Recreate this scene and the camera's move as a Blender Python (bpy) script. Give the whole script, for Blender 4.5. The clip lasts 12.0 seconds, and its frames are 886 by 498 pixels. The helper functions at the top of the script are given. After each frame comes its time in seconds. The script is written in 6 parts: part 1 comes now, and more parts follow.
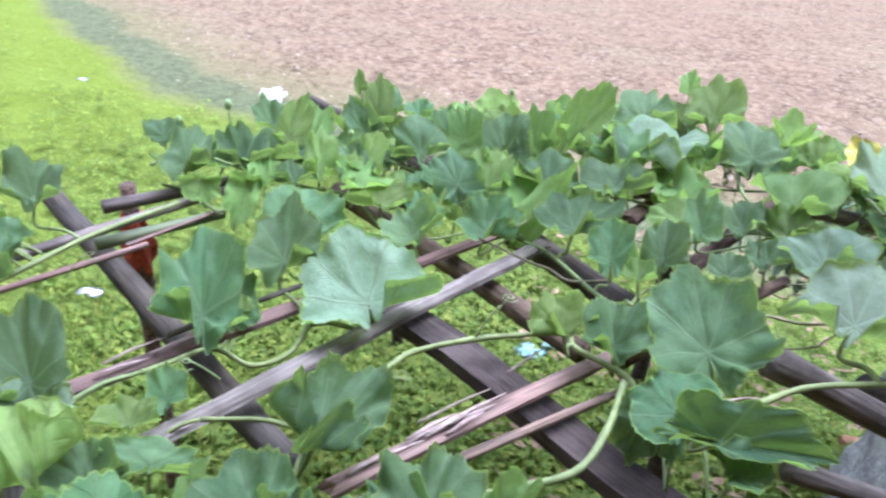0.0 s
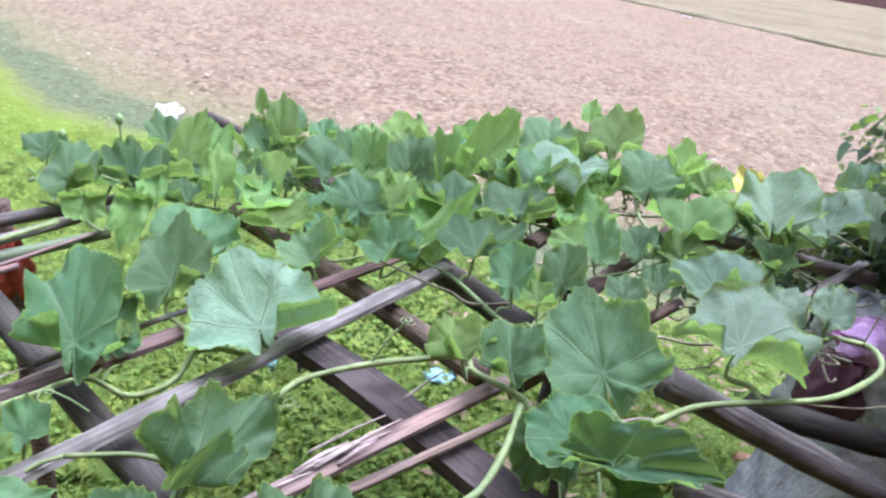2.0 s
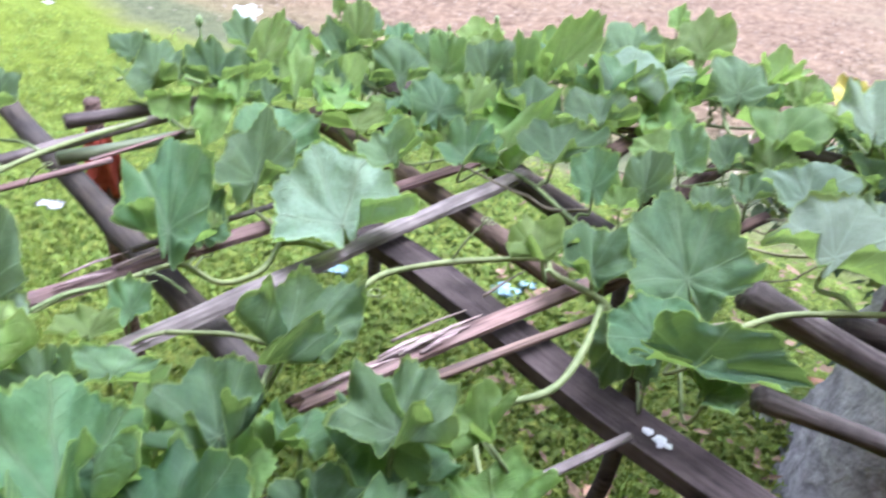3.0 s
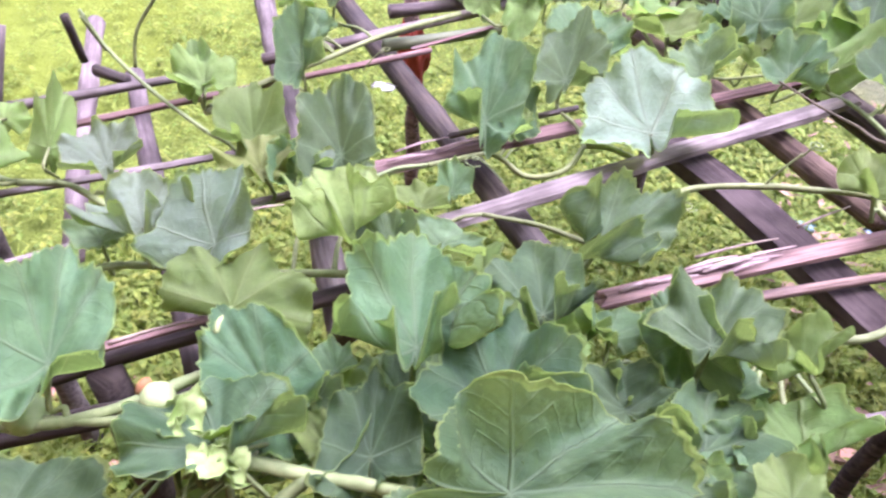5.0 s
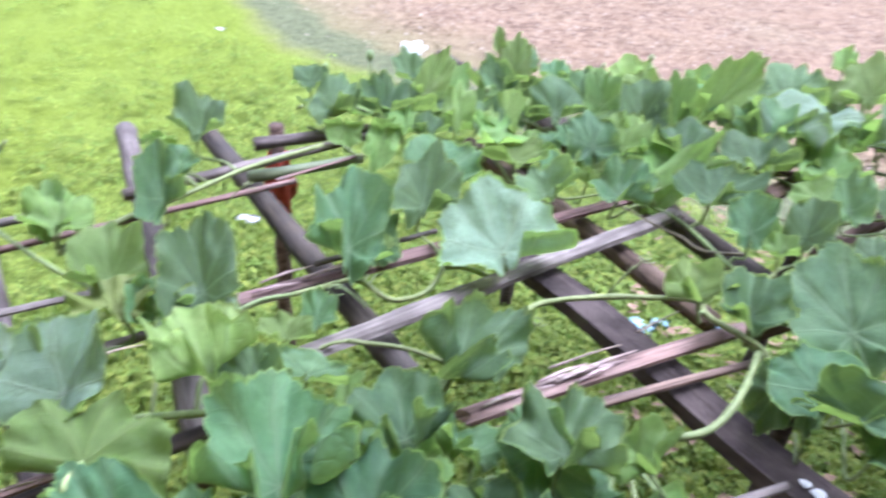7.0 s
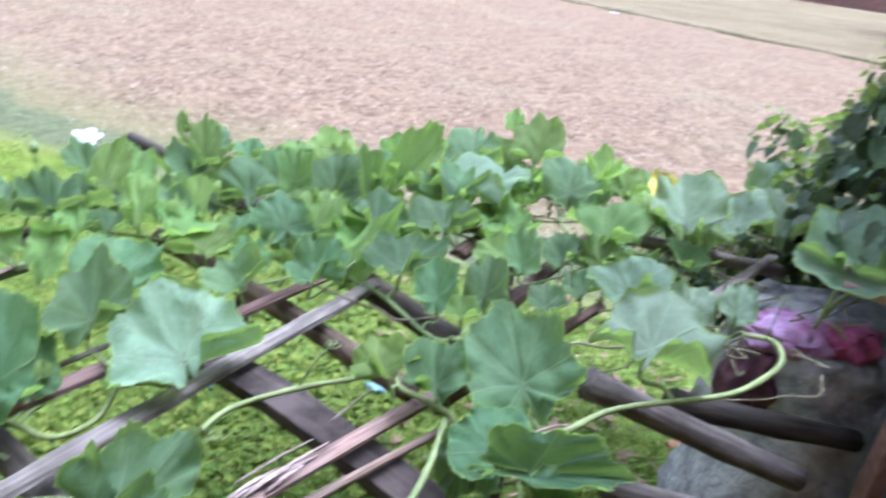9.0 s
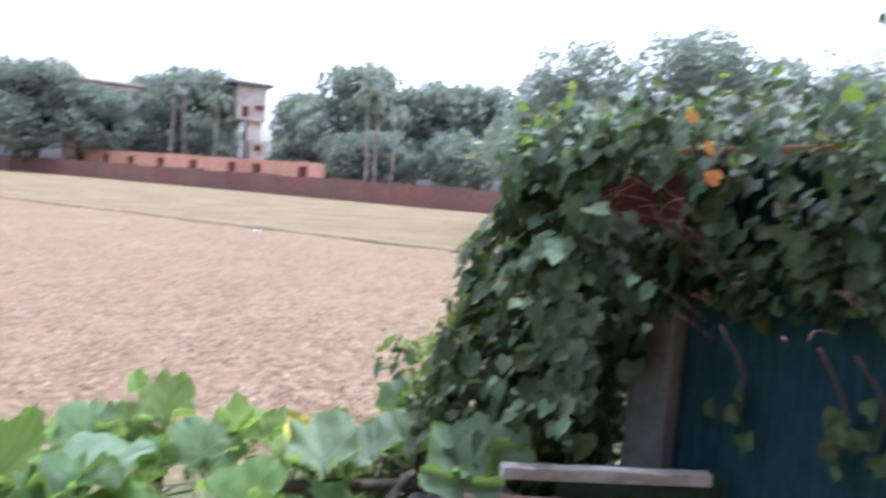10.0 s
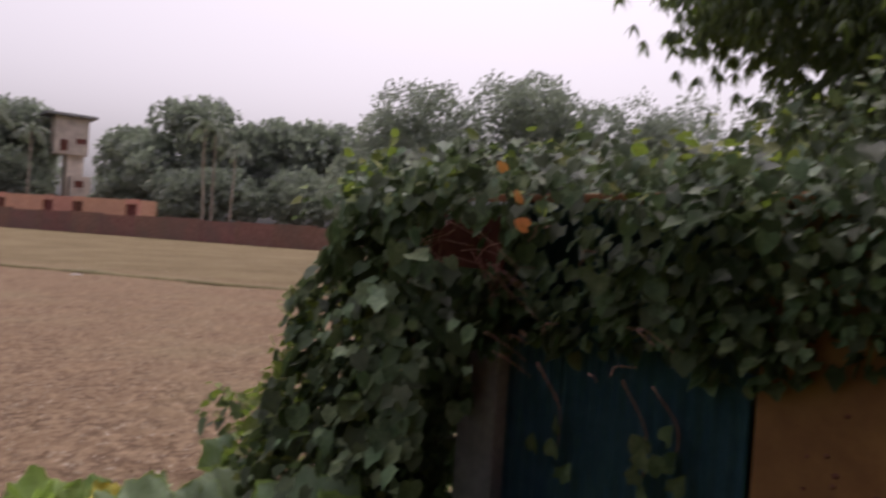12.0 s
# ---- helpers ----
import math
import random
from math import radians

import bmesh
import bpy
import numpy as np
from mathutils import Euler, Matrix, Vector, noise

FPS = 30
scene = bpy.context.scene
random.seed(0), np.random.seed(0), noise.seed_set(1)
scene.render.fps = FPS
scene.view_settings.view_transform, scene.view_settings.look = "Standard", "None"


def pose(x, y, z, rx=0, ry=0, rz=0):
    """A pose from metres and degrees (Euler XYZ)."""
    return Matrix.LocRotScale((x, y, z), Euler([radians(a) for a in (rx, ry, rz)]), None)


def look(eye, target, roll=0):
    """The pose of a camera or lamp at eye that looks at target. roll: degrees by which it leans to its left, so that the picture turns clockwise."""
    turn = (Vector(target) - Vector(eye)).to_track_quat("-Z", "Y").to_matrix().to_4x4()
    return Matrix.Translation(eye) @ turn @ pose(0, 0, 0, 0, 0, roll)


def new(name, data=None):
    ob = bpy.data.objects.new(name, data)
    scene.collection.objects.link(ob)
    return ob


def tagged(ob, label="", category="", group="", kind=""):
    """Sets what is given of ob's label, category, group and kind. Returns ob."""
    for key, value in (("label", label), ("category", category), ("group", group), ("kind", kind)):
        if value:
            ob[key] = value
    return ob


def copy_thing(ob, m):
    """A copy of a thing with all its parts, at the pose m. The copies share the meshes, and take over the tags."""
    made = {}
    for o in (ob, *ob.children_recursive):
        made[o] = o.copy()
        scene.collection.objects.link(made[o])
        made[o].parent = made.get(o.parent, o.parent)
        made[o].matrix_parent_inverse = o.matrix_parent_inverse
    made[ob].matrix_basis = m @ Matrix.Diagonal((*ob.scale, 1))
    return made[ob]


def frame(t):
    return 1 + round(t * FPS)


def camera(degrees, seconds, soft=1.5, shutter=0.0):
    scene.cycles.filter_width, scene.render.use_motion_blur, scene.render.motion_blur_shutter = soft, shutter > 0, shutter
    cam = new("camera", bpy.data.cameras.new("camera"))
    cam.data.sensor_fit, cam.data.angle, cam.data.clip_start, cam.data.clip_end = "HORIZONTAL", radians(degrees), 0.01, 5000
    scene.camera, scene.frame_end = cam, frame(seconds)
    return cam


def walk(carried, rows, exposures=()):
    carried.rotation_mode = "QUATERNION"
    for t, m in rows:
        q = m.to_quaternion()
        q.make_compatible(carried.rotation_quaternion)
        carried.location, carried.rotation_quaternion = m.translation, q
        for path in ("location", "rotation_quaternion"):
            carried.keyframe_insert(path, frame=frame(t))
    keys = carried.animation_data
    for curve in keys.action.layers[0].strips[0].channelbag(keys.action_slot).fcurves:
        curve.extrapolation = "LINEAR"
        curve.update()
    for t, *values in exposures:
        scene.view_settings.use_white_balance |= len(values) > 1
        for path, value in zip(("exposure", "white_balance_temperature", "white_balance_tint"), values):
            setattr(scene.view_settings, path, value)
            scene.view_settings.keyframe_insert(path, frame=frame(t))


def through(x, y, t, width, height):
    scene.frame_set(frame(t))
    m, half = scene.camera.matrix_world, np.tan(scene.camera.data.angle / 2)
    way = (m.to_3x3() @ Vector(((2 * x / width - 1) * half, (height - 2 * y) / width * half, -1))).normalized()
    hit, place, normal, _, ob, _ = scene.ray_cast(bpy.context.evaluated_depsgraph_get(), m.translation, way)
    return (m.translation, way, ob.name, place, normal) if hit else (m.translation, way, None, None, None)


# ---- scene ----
cam = camera(65.3, 12.0, soft=2.4, shutter=0.5)
PATH = [
    (0, (0.376, 0.286, 1.458), (0.065, 2.028, 0.526), 4.3),
    (0.5, (0.396, 0.302, 1.452), (0.235, 2.068, 0.528), 6.3),
    (1, (0.404, 0.312, 1.448), (0.367, 2.092, 0.538), 8.4),
    (1.5, (0.405, 0.312, 1.448), (0.379, 2.113, 0.579), 9.0),
    (2, (0.401, 0.308, 1.445), (0.315, 2.12, 0.602), 7.8),
    (2.5, (0.401, 0.303, 1.428), (0.253, 2.078, 0.517), 7.0),
    (3, (0.38, 0.294, 1.41), (0.156, 1.978, 0.353), 7.0),
    (3.5, (0.361, 0.287, 1.407), (-0.087, 1.87, 0.269), 5.3),
    (3.7, (0.356, 0.281, 1.408), (-0.208, 1.802, 0.238), 3.6),
    (5.3, (0.284, 0.219, 1.403), (-0.501, 1.513, 0.096), 2.0),
    (5.5, (0.272, 0.206, 1.394), (-0.547, 1.502, 0.109), 2.3),
    (6, (0.246, 0.181, 1.39), (-0.652, 1.456, 0.138), 2.5),
    (6.5, (0.283, 0.203, 1.428), (-0.529, 1.632, 0.289), 3.6),
    (7, (0.33, 0.232, 1.443), (-0.229, 1.853, 0.414), 5.0),
    (7.5, (0.362, 0.259, 1.452), (0.028, 1.974, 0.48), 6.7),
    (7.7, (0.371, 0.272, 1.453), (0.128, 2.017, 0.506), 6.9),
    (9.3, (0.453, 0.299, 1.518), (0.759, 2.136, 0.789), 6.9),
    (9.5, (0.468, 0.3, 1.544), (1.008, 2.137, 0.968), 6.6),
    (10, (0.514, 0.285, 1.598), (1.45, 2.044, 1.429), 4.3),
    (10.5, (0.535, 0.274, 1.604), (1.763, 1.851, 1.523), 4.5),
    (11, (0.541, 0.261, 1.612), (1.91, 1.72, 1.63), 4.7),
    (11.5, (0.554, 0.253, 1.614), (1.995, 1.638, 1.672), 4.5),
    (12, (0.553, 0.264, 1.621), (1.852, 1.784, 1.59), 3.7),
]
walk(cam, [(t, look(eye, target, roll)) for t, eye, target, roll in PATH],
     exposures=[(0, 1.85, 5050, 21), (2.5, 1.85, 5050, 21), (3.0, 1.97, 5200, 25), (3.6, 2.2, 5250, 42), (5.3, 2.26, 5500, 52), (6.2, 2.22, 5400, 49), (7.0, 2.0, 5100, 26), (7.5, 1.96, 5050, 22), (9.3, 1.9, 4950, 18), (9.6, 2.0, 5050, 20), (10.1, 1.5, 5400, 21), (10.5, 0.57, 6150, 27), (11.2, 0.12, 6450, 28), (12, 0.12, 6500, 29)])

# ---- light: overcast afternoon ----
world = bpy.data.worlds.new("overcast_sky")
scene.world = world
world.use_nodes = True
wn, wl = world.node_tree.nodes, world.node_tree.links
sky = wn.new("ShaderNodeTexSky")
sky.sky_type = "NISHITA"
sky.sun_disc = False
sky.sun_elevation, sky.sun_rotation = radians(70), radians(45)
sky.air_density, sky.dust_density, sky.ozone_density = 1.0, 6.0, 1.0
grey = wn.new("ShaderNodeHueSaturation")
grey.inputs["Saturation"].default_value = 0.12
wl.new(sky.outputs[0], grey.inputs["Color"])
wl.new(grey.outputs[0], wn["Background"].inputs["Color"])
wn["Background"].inputs["Strength"].default_value = 0.17
sun = new("sun", bpy.data.lights.new("sun", "SUN"))
sun.data.energy, sun.data.angle, sun.data.color = 0.6, radians(35), (1.0, 0.96, 0.9)
sun.matrix_world = look((3.6, 3.6, 14.0), (0, 0, 0))


# ---- materials ----
class Nodes:
    """A small builder of node materials."""

    def __init__(self, name):
        self.m = bpy.data.materials.new(name)
        self.m.use_nodes = True
        self.t = self.m.node_tree
        self.b = self.t.nodes["Principled BSDF"]
        self.place = self.add("ShaderNodeNewGeometry").outputs["Position"]
        self.random = self.add("ShaderNodeObjectInfo").outputs["Random"]

    def add(self, kind, **sets):
        n = self.t.nodes.new(kind)
        for k, v in sets.items():
            if k == "operation":
                n.operation = v
            elif k == "data_type":
                n.data_type = v
            elif k == "blend_type":
                n.blend_type = v
        return n

    def link(self, a, b):
        self.t.links.new(a, b)

    def put(self, socket, v):
        if isinstance(v, (int, float, tuple)):
            socket.default_value = v
        else:
            self.link(v, socket)

    def math(self, op, a, b=0.0, c=0.0):
        n = self.add("ShaderNodeMath", operation=op)
        for s, v in zip(n.inputs, (a, b, c)):
            self.put(s, v)
        return n.outputs[0]

    def noise(self, scale, detail=4.0, vector=None, rough=0.6):
        n = self.add("ShaderNodeTexNoise")
        n.inputs["Scale"].default_value, n.inputs["Detail"].default_value, n.inputs["Roughness"].default_value = scale, detail, rough
        self.link(vector or self.place, n.inputs["Vector"])
        return n.outputs["Fac"]

    def ramp(self, f, lo, hi, a=0.0, b=1.0):
        n = self.add("ShaderNodeMapRange")
        n.interpolation_type = "SMOOTHSTEP"
        for s, v in zip(n.inputs, (f, lo, hi, a, b)):
            self.put(s, v)
        return n.outputs[0]

    def mix(self, f, a, b, blend="MIX"):
        n = self.add("ShaderNodeMix", data_type="RGBA", blend_type=blend)
        self.put(n.inputs[0], f)
        self.put(n.inputs[6], (*a, 1) if isinstance(a, tuple) else a)
        self.put(n.inputs[7], (*b, 1) if isinstance(b, tuple) else b)
        return n.outputs[2]

    def vary(self, colour, hue=0.02, value=0.3, by=None):
        n = self.add("ShaderNodeHueSaturation")
        by = by or self.random
        self.put(n.inputs["Color"], colour)
        self.link(self.ramp(by, 0, 1, 0.5 - hue, 0.5 + hue), n.inputs["Hue"])
        far = self.math("FRACT", self.math("MULTIPLY", by, 7.31))
        self.link(self.ramp(far, 0, 1, 1 - value, 1 + value), n.inputs["Value"])
        return n.outputs[0]

    def bump(self, height, strength, distance=0.01):
        n = self.add("ShaderNodeBump")
        n.inputs["Strength"].default_value, n.inputs["Distance"].default_value = strength, distance
        self.link(height, n.inputs["Height"])
        self.link(n.outputs[0], self.b.inputs["Normal"])

    def done(self, colour, rough=0.7, metal=0.0, spec=0.4):
        self.put(self.b.inputs["Base Color"], (*colour, 1) if isinstance(colour, tuple) else colour)
        self.put(self.b.inputs["Roughness"], rough)
        self.b.inputs["Metallic"].default_value = metal
        self.b.inputs["Specular IOR Level"].default_value = spec
        return self.m


def surface(name, a, b, big, small, rough=0.75, relief=0.4, depth=0.004, value=0.2, spec=0.3, stretch=None, third=None):
    """Two colours mixed at a large and a small scale, with fine relief. stretch: grain along the piece's own x."""
    n = Nodes(name)
    vector = None
    if stretch:
        coord, scale = n.add("ShaderNodeTexCoord"), n.add("ShaderNodeMapping")
        scale.inputs["Scale"].default_value = stretch
        n.link(coord.outputs["Object"], scale.inputs["Vector"])
        vector = scale.outputs[0]
    blotch, grain = n.noise(big, 3), n.noise(small, 6, vector)
    c = n.mix(n.ramp(grain, 0.3, 0.7), a, b)
    c = n.mix(n.ramp(blotch, 0.35, 0.7, 0.0, 0.6), c, third or tuple(0.6 * v for v in a))
    n.bump(grain, relief, depth)
    return n.done(n.vary(c, 0.012, value), rough, spec=spec)


def leaf_material(name, a, b, vein, through, hue=0.02, value=0.3, ribs=True, by_island=False, rough=0.62, spec=0.22, glow=(0.30, 0.45, 0.05)):
    """A leaf: blotched green, pale ribs that fan out from the stalk, a little light through the blade."""
    n = Nodes(name)
    by = n.add("ShaderNodeNewGeometry").outputs["Random Per Island"] if by_island else None
    c = n.mix(n.ramp(n.noise(28, 3), 0.3, 0.7), a, b)
    c = n.mix(n.ramp(n.noise(110, 4), 0.42, 0.66, 0, 0.5), c, tuple(0.62 * v for v in a))
    c = n.vary(c, hue, value, by)
    if ribs:
        uv, split = n.add("ShaderNodeUVMap"), n.add("ShaderNodeSeparateXYZ")
        n.link(uv.outputs[0], split.inputs[0])
        x, y = split.outputs[0], split.outputs[1]
        r = n.math("SQRT", n.math("ADD", n.math("MULTIPLY", x, x), n.math("MULTIPLY", y, y)))
        turn = n.math("ADD", n.math("ARCTAN2", x, y), n.math("MULTIPLY", n.math("SUBTRACT", n.noise(14, 2), 0.5), 0.22))
        off = n.math("ABSOLUTE", n.math("SUBTRACT", n.math("FRACT", n.math("ADD", n.math("MULTIPLY", turn, 1 / radians(42)), 0.5)), 0.5))
        side = n.math("MULTIPLY", n.math("MULTIPLY", off, radians(42)), r)
        main = n.ramp(side, 0.003, 0.018, 0.7, 0.0)
        # paler zones along the ribs
        c = n.mix(n.ramp(off, 0.04, 0.30, 0.22, 0.0), c, vein)
        # side ribs, slanting off the main ones
        slant = n.math("FRACT", n.math("ADD", n.math("SUBTRACT", n.math("MULTIPLY", r, 6.5), n.math("MULTIPLY", off, 3.6)), n.noise(20, 2)))
        fine = n.ramp(n.math("ABSOLUTE", n.math("SUBTRACT", slant, 0.5)), 0.0, 0.09, 0.22, 0.0)
        c = n.mix(n.math("MAXIMUM", main, fine), c, vein)
        n.bump(n.math("ADD", n.noise(60, 4), n.math("MULTIPLY", n.math("MAXIMUM", main, fine), -1.0)), 0.9, 0.006)
    else:
        n.bump(n.noise(60, 4), 0.4, 0.003)
    n.done(c, rough, spec=spec)
    clear, both = n.add("ShaderNodeBsdfTranslucent"), n.add("ShaderNodeMixShader")
    n.put(clear.inputs["Color"], n.mix(0.7, c, glow))
    both.inputs[0].default_value = through
    n.link(n.b.outputs[0], both.inputs[1])
    n.link(clear.outputs[0], both.inputs[2])
    n.link(both.outputs[0], n.t.nodes["Material Output"].inputs["Surface"])
    return n.m


def ground_material():
    n = Nodes("ground_soil_and_grass")
    split = n.add("ShaderNodeSeparateXYZ")
    n.link(n.place, split.inputs[0])
    x, y = split.outputs[0], split.outputs[1]
    big, mid, small, fine = n.noise(0.35, 3), n.noise(2.2, 4), n.noise(14, 5), n.noise(70, 4)
    soil = n.mix(n.ramp(small, 0.35, 0.68), (0.110, 0.072, 0.046), (0.285, 0.203, 0.128))
    soil = n.mix(n.ramp(mid, 0.35, 0.7, 0, 0.55), soil, (0.248, 0.169, 0.101))
    soil = n.mix(n.ramp(n.noise(5.0, 5), 0.46, 0.66, 0, 0.4), soil, (0.112, 0.070, 0.040))
    soil = n.mix(n.ramp(fine, 0.62, 0.75, 0, 0.6), soil, (0.448, 0.376, 0.288))
    soil = n.mix(n.ramp(big, 0.45, 0.75, 0, 0.35), soil, (0.228, 0.196, 0.116))
    far = n.math("ADD", n.math("SUBTRACT", y, 25.8), n.math("MULTIPLY", n.math("SUBTRACT", x, 2.9), 1.43))
    soil = n.mix(n.ramp(n.math("ADD", far, n.math("MULTIPLY", mid, 2.0)), -0.5, 6.0, 0, 0.75), soil, n.mix(n.ramp(big, 0.35, 0.65), (0.135, 0.110, 0.055), (0.185, 0.148, 0.080)))
    grass = n.mix(n.ramp(small, 0.3, 0.7), (0.085, 0.125, 0.026), (0.165, 0.215, 0.038))
    grass = n.mix(n.ramp(n.math("ADD", x, mid), -2.2, -0.4, 0.8, 0.0), grass, (0.142, 0.182, 0.017))
    grass = n.mix(n.ramp(mid, 0.4, 0.7, 0, 0.5), grass, (0.175, 0.230, 0.036))
    grass = n.mix(n.ramp(fine, 0.55, 0.75, 0, 0.4), grass, (0.10, 0.12, 0.035))
    edge = n.math("MAXIMUM", n.math("SUBTRACT", 4.05, n.math("MULTIPLY", n.math("ADD", x, 2.0), 0.83)),
                  n.math("SUBTRACT", 3.5, n.math("MULTIPLY", x, 0.4)))
    off = n.math("ADD", n.math("SUBTRACT", edge, y), n.math("MULTIPLY", n.math("SUBTRACT", n.noise(0.9, 4), 0.5), 0.9))
    mask = n.ramp(off, -0.40, 0.05)
    soil = n.mix(n.ramp(n.math("ADD", off, n.math("MULTIPLY", mid, 0.8)), -1.9, -0.2, 0, 0.7), soil, (0.165, 0.158, 0.070))
    # darker grey-green band just outside the lawn's edge
    edge_band = n.math("MULTIPLY", n.ramp(off, -1.0, -0.7), n.ramp(off, -0.35, -0.05, 0.85, 0.0))
    soil = n.mix(edge_band, soil, n.mix(n.ramp(small, 0.3, 0.7), (0.070, 0.088, 0.042), (0.125, 0.140, 0.068)))
    c = n.mix(mask, soil, grass)
    n.bump(n.math("ADD", n.math("MULTIPLY", small, 1.0), n.math("MULTIPLY", fine, 0.4)), 0.9, 0.05)
    return n.done(c, 0.95, spec=0.1)


